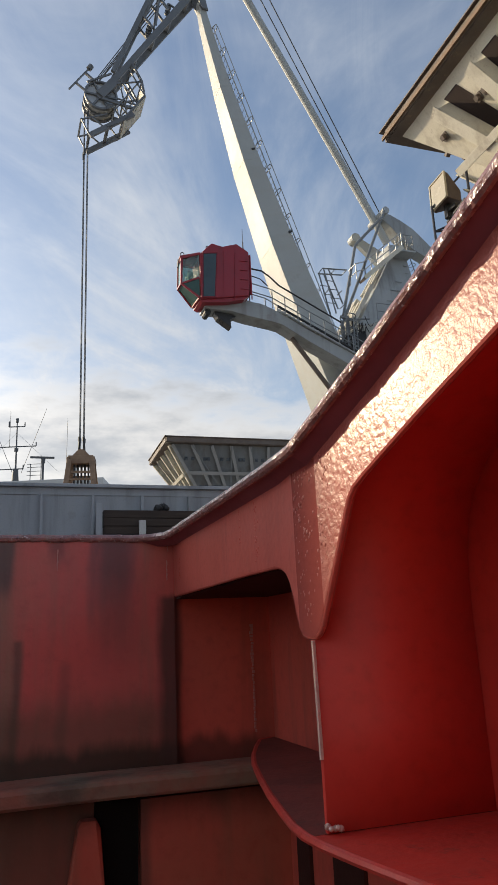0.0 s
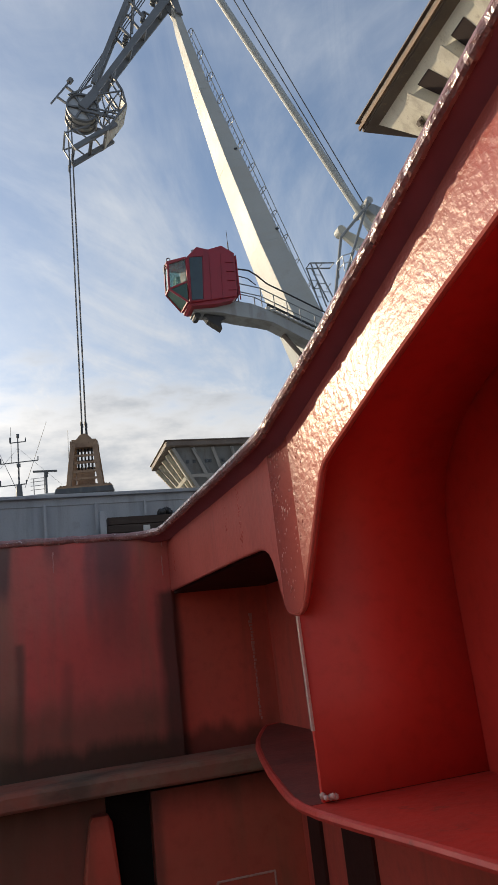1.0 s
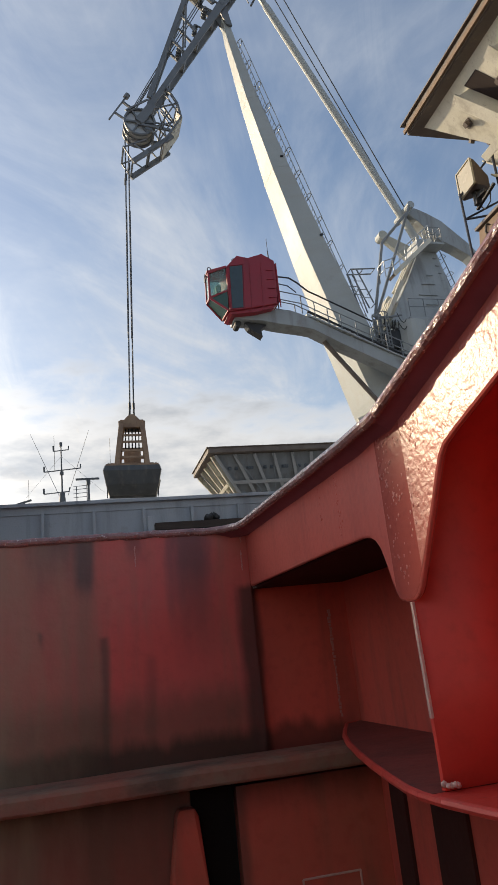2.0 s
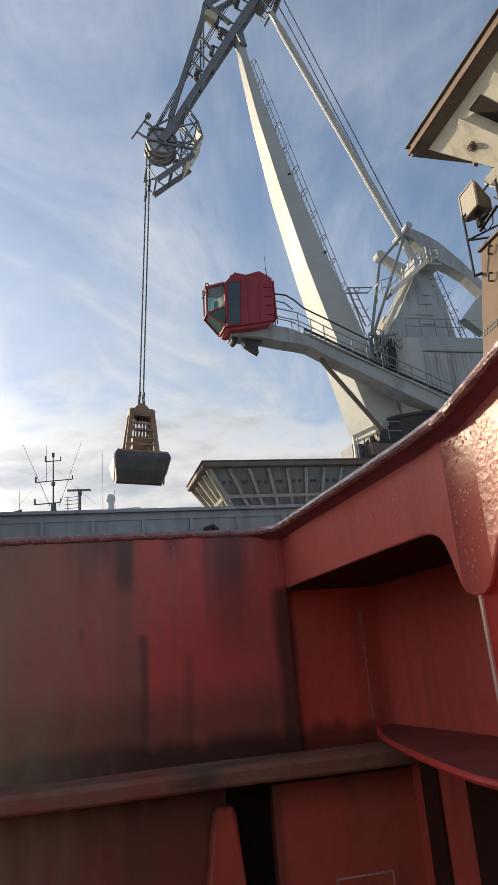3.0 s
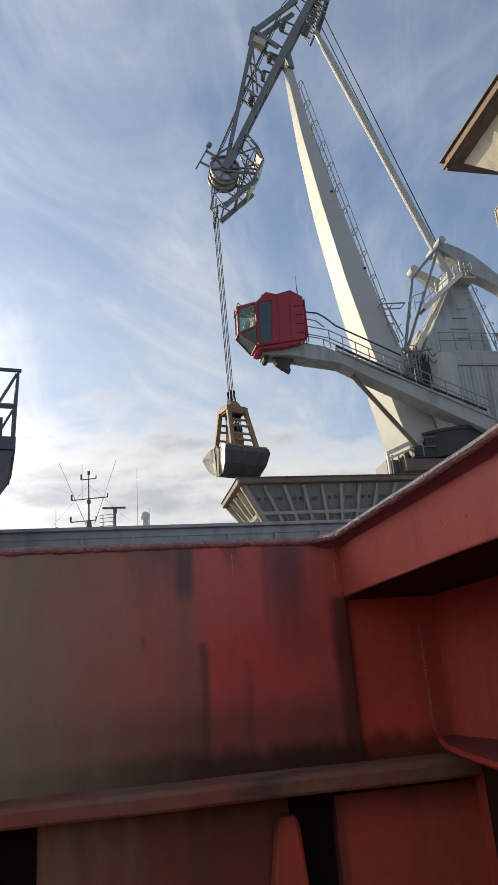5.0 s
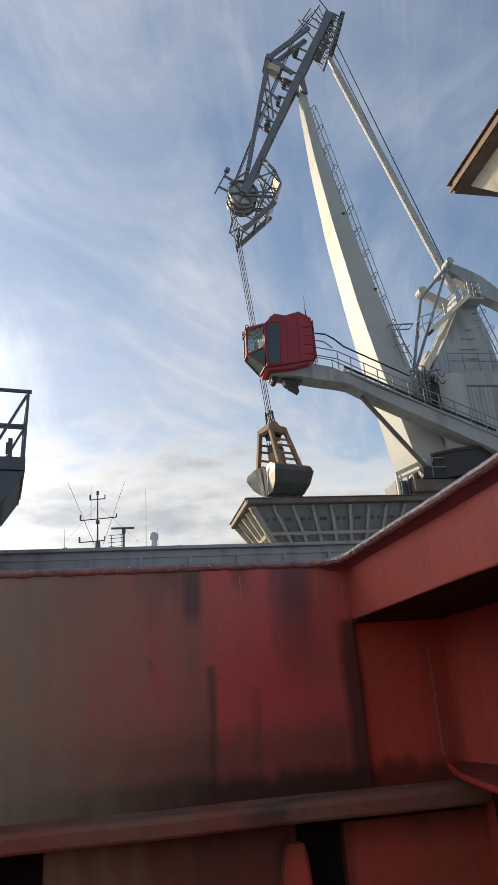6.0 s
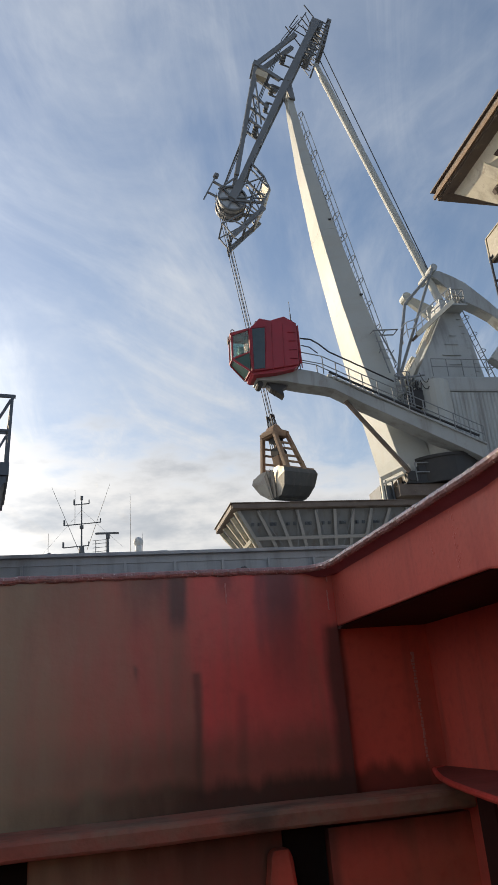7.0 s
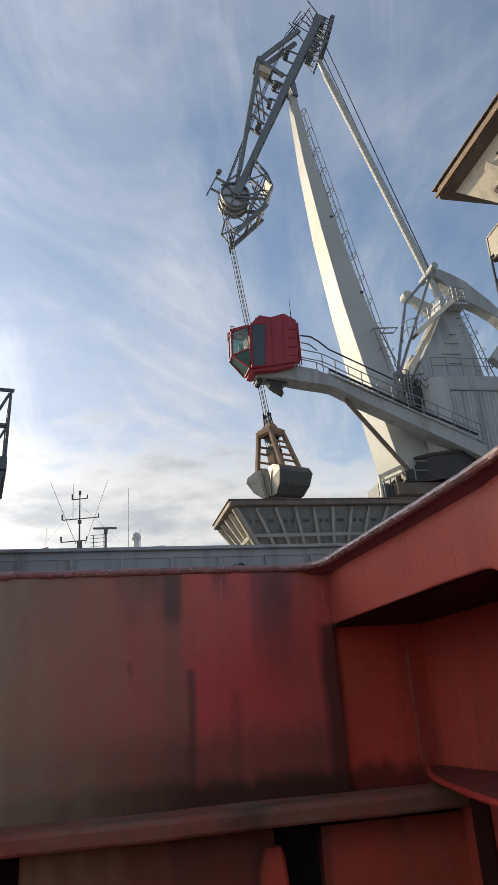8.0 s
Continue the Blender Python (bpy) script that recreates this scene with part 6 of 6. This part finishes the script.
    for x, z in c + [(9.3, -0.9), (10.2, -1.1), (11.2, -1.1)]:
        bm = B()
        beam(bm, (x, -0.75, z), (x, 0.75, z), 0.07, 0.07)
        part("cage_bar", bm, "flygrey", fly)
    bm = B()
    for p, q in (((8.55, -1.28), (9.2, -1.86)), ((9.25, -1.88), (11.4, -1.83))):
        n = 9
        for k in range(n):
            a = V((p[0], 0, p[1])).lerp(V((q[0], 0, q[1])), k / n)
            b2 = V((p[0], 0, p[1])).lerp(V((q[0], 0, q[1])), (k + 0.9) / n)
            beam(bm, a, b2, 1.5, 0.06)
    part("grating", bm, "hopper", fly, "pale grated service platform")
    bm = B()
    for y in (-0.7, 0.7):
        beam(bm, (10.6, y, -1.95), (13.35, y, -0.95), 0.16, 0.26)
        beam(bm, (13.3, y, -0.9), (12.8, y, -0.1), 0.06, 0.08, (0, 1, 0))
        beam(bm, (11.6, y, -0.9), (12.8, y, -0.12), 0.05, 0.07)
        beam(bm, (12.4, y, -1.3), (12.3, y, -0.4), 0.05, 0.07)
    for x, z in ((13.3, -0.93), (12.8, -0.1), (12.2, -1.4)):
        beam(bm, (x, -0.75, z), (x, 0.75, z), 0.08, 0.08)
    part("rope_guide", bm, "flygrey", fly)
    bm = B()
    beam(bm, (10.0, 0.2, 0.3), (9.8, 0.2, 1.5), 0.1, 0.14, (0, 1, 0))
    beam(bm, (10.8, 0.2, 0.5), (10.7, 0.2, 1.5), 0.08, 0.12, (0, 1, 0))
    beam(bm, (9.3, 0.2, 1.5), (11.3, 0.2, 1.55), 0.07, 0.09, (0, 1, 0))
    tube(bm, (9.2, 0.2, 1.5), (9.45, 0.2, 1.5), 0.16, 8)
    part("wind_gauge_arm", bm, "flygrey", fly)
    # tail end: counter frame, platform, poles
    bm = B()
    span(bm, (-6.4, -0.55, -0.6), (-5.8, 0.55, 0.22))
    span(bm, (-4.2, -0.4, -0.8), (-2.6, 0.4, -0.4))
    for k in range(6):
        beam(bm, (-6.4 + 0.5 * k, -0.85, -0.95 - 0.06 * k), (-6.4 + 0.5 * k, 0.85, -0.95 - 0.06 * k), 0.16, 0.3)
    for k in range(7):
        x = -6.3 + 0.55 * k
        for y in (-0.62, 0.62):
            beam(bm, (x, y * 0.85, -0.25), (x + 0.1, y, -1.0), 0.07, 0.07, (0, 1, 0))
            beam(bm, (x, y * 0.85, -0.25), (x + 0.55, y, -1.05), 0.05, 0.05, (0, 1, 0))
    for y in (-0.75, 0.75):
        beam(bm, (-6.5, y, -0.98), (-2.5, y, -1.2), 0.1, 0.12)
    part("tail_frame", bm, "flygrey", fly, bevel=0.012)
    for x0, x1, z in ((-6.7, -5.3, 0.75), (-6.1, -4.7, 1.2)):
        bm = B()
        pipe(bm, [(x0, 0.45, z), (x1, 0.45, z + 0.15), (x1 + 0.2, 0.42, 0.1)], 0.035, 6)
        part("tail_rail", bm, "black", fly)
    for p, q in (((-3.4, 0.45, 0.1), (-4.6, 0.45, 1.6)), ((-6.5, 0.45, 0.1), (-7.3, 0.45, 1.1)), ((-6.4, -0.4, 0.1), (-7.2, -0.4, 1.1))):
        bm = B()
        tube(bm, p, q, 0.038, 6)
        part("tail_rail", bm, "black", fly)

    # tie rod
    bm = B()
    tube(bm, (-0.4, 0, 0), (TIE_LEN - 1.2, 0, 0), 0.235, 14)
    tube(bm, (TIE_LEN - 1.2, 0, 0), (TIE_LEN - 0.6, 0, 0), 0.235, 14, 0.12)
    beam(bm, (TIE_LEN - 0.9, 0, 0), (TIE_LEN + 0.15, 0, 0), 0.16, 0.34)
    tie = part("tie_rod", bm, "crane", root, "long pale tubular tie rod", smooth=False)
    made["tie"] = tie
    # two luffing ropes beside the tie rod
    bm = B()
    for y in (-0.25, 0.25):
        tube(bm, (0, y, 0), (21.2, y * 1.6, 0), 0.035, 6)
    made["luff"] = part("luffing_rope", bm, "rope", root)
    # hoisting ropes: an upper run hanging from the head and a lower run that ends in the grab
    bm = B()
    for x in (-0.09, 0.09):
        for y in (-0.2, 0.2):
            tube(bm, (x, y, 0.9), (x, y, -UPPER_ROPE), 0.022, 6)
            tube(bm, (x, y, -2.6 - x * 4), (x, y, -3.0 - x * 4), 0.065, 8)
    made["hoist"] = part("hoist_rope", bm, "rope", root, "dark wire hoisting ropes")
    bm = B()
    for x in (-0.09, 0.09):
        for y in (-0.2, 0.2):
            tube(bm, (x, y, -0.1), (x, y, LOWER_ROPE), 0.0215, 6)
    made["fall"] = part("hoist_rope", bm, "rope", root, "dark wire hoisting ropes")
    return made


CRANE = build_crane()

# ---------------------------------------------------------------- clamshell grab


def build_grab():
    """Origin at the shackle on top; hangs down. Jaws open along y, the long side of the shells runs along x."""
    root = thing("clamshell_grab", pose(0, 0, 0), "rusty yellow four-rope clamshell grab with slate-grey jaws", "grab")
    bm = B()
    span(bm, (-0.57, -0.42, -0.72), (0.57, 0.42, -0.32))
    span(bm, (-0.64, -0.5, -0.64), (-0.5, 0.5, -0.40))
    span(bm, (0.5, -0.5, -0.64), (0.64, 0.5, -0.40))
    prism(bm, [(-0.42, -0.3, -0.33), (0.42, -0.3, -0.33), (0.2, -0.3, -0.08), (0.08, -0.3, 0.0), (-0.08, -0.3, 0.0), (-0.2, -0.3, -0.08)], (0, 0.6, 0))
    head = part("head", bm, "yellow", root, "rust-brown grab head", bevel=0.03)
    bm = B()
    for x in (-0.12, 0.12):
        for y in (-0.2, 0.2):
            tube(bm, (x, y, -0.05), (x * 0.8, y * 0.8, 0.42), 0.04, 8)
            tube(bm, (x * 0.8, y * 0.8, 0.42), (x * 0.8, y * 0.8, 0.62), 0.06, 8)
    part("rope_socket", bm, "black", head)
    # four arms leaning outwards, on the two sides
    for sx in (-1, 1):
        for sy in (-1, 1):
            bm = B()
            beam(bm, (sx * 0.50, sy * 0.42, -0.55), (sx * 0.72, sy * 0.86, -2.75), 0.23, 0.17, (0, 1, 0))
            part("arm", bm, "yellow", root, "scuffed yellow arm", bevel=0.015)
    # lower crosshead with tackle
    bm = B()
    span(bm, (-0.5, -0.3, -2.72), (0.5, 0.3, -2.45))
    span(bm, (-0.40, -0.22, -2.45), (0.40, 0.22, -1.75))
    crosshead = part("crosshead", bm, "yellow", root, "rust-brown lower crosshead", bevel=0.02)
    bm = B()
    for i in range(5):
        x = -0.32 + 0.16 * i
        tube(bm, (x - 0.03, 0, -1.55), (x + 0.03, 0, -1.55), 0.27, 12)
        tube(bm, (x - 0.03, 0, -0.85), (x + 0.03, 0, -0.85), 0.22, 12)
        for y in (-0.2, 0.2):
            tube(bm, (x, y, -0.8), (x, y, -1.6), 0.025, 5)
    part("tackle", bm, "black", crosshead, "black sheave tackle")
    for z in (-1.15, -1.5, -1.95, -2.3):
        w = 0.5 + (-z - 0.55) * 0.1
        for y in (-1, 1):
            bm = B()
            beam(bm, (-w, y * (0.42 + (-z - 0.55) * 0.2), z), (w, y * (0.42 + (-z - 0.55) * 0.2), z), 0.07, 0.1)
            part("rung", bm, "yellow", root)
    # two jaws, each hung on the crosshead's pin
    jaws = []
    for sgn in (-1, 1):
        hinge = V((0, sgn * 0.02, -2.60))
        out = [(0.0, -1.45), (0.35, -1.42), (0.80, -1.02), (1.10, -0.42), (1.06, -0.18), (0.62, 0.06), (0.2, 0.10), (0.0, -0.1)]
        inn = [(0.0, -1.38), (0.32, -1.34), (0.75, -0.97), (1.03, -0.42), (0.99, -0.22), (0.60, 0.0), (0.2, 0.04), (0.0, -0.1)]
        bm = B()
        # curved shell sheet between the end plates
        wid = (1.06, 1.08, 1.20, 1.32, 1.24, 1.1, 0.95, 0.9)
        loft(bm, [[(f * w, sgn * y, z) for (y, z), w in zip(out[:5], wid)] + [(f * w, sgn * y, z) for (y, z), w in list(zip(inn[:5], wid))[::-1]] for f in (-1, 1)])
        jaw = part("jaw", bm, "slate", root, "slate-grey curved jaw shell", at=Matrix.Translation(hinge))
        for f in (-1, 1):
            bm = B()
            mid = V((f * 1.16, sgn * 0.4, -0.6))
            ring = [V((f * w, sgn * y, z)) for (y, z), w in zip(out, wid)]
            for p, q in zip(ring, ring[1:] + ring[:1]):
                prism(bm, [mid, p, q], (f * 0.03, 0, 0))
            bmesh.ops.remove_doubles(bm, verts=bm.verts, dist=0.001)
            part("end_plate", bm, "shellend", jaw, "rusty pale end plate with painted sunlight")
        bm = B()
        for x in (-1.22, 1.18):
            prism(bm, [(x, sgn * 0.0, -1.45), (x, sgn * 0.12, -1.45), (x, sgn * 0.30, -0.2), (x, sgn * 0.10, 0.05)], (0.04, 0, 0))
        beam(bm, (-1.1, sgn * 0.03, -1.44), (1.1, sgn * 0.03, -1.44), 0.08, 0.10)
        part("lip", bm, "slate", jaw, "thick cutting lip")
        bm = B()
        for x in (-0.72, 0.72):
            beam(bm, (x, sgn * 0.05, 0.0), (x, sgn * 0.85, -0.1), 0.16, 0.2)
            beam(bm, (x, sgn * 0.80, -0.12), (x, sgn * 0.98, -0.35), 0.18, 0.1)
        beam(bm, (-1.22, sgn * 1.0, -0.16), (1.22, sgn * 1.0, -0.16), 0.1, 0.12)
        beam(bm, (-1.0, sgn * 0.55, 0.02), (1.0, sgn * 0.55, 0.02), 0.08, 0.08)
        part("hinge_arm", bm, "yellow", jaw)
        jaws.append((jaw, sgn, hinge))
    return root, jaws


GRAB, JAWS = build_grab()


def motions():
    root = CRANE["root"]
    rows = {k: [] for k in ("root", "jib", "fly", "tie", "luff", "hoist", "fall", "grab", "jaw0", "jaw1")}
    for t, slew, jib, fly, gr, gz, turn, opening in WORK:
        p, f, e = head_of(jib, fly)
        m = pose(*BASE, 0, 0, 0, 180 + slew)
        rows["root"].append((t, m))
        rows["jib"].append((t, pose(FOOT[0], 0, FOOT[1], 0, -jib, 0)))
        rows["fly"].append((t, pose(p[0], 0, p[1], 0, -fly, 0)))
        a = math.degrees(math.atan2(e[1] - TIE_FOOT[1], e[0] - TIE_FOOT[0]))
        d = math.hypot(e[1] - TIE_FOOT[1], e[0] - TIE_FOOT[0]) - TIE_LEN
        rows["tie"].append((t, pose(TIE_FOOT[0] + d * math.cos(radians(a)), 0, TIE_FOOT[1] + d * math.sin(radians(a)), 0, -a, 0)))
        b = radians(fly)
        tail = (p[0] - 5.0 * math.cos(b) + 0.5 * math.sin(b), p[1] - 5.0 * math.sin(b) - 0.5 * math.cos(b))
        a2 = math.degrees(math.atan2(tail[1] - 25.75, tail[0] + 1.4))
        rows["luff"].append((t, pose(-1.4, 0, 25.75, 0, -a2, 0)))
        # ropes leave the outer side of the head sheave
        hx, hz = f[0] + 0.70, f[1] - 0.25
        lean = math.degrees(math.atan2(gr - hx, hz - gz))
        rows["hoist"].append((t, pose(hx, 0, hz, 0, -lean, 0)))
        rows["fall"].append((t, pose(gr, 0, gz, 0, -lean, 0)))
        rows["grab"].append((t, m @ pose(gr, 0, gz, 0, -lean, 0) @ pose(0, 0, 0, 0, 0, turn)))
        for k, (ob, sgn, h) in enumerate(JAWS):
            rows["jaw%d" % k].append((t, Matrix.Translation(h) @ pose(0, 0, -0.02 * opening, sgn * opening, 0, 0)))
    walk(root, rows["root"])
    for k in ("jib", "fly", "tie", "luff", "hoist", "fall"):
        walk(CRANE[k], rows[k])
    walk(GRAB, rows["grab"])
    for k, (ob, sgn, h) in enumerate(JAWS):
        walk(ob, rows["jaw%d" % k])


motions()
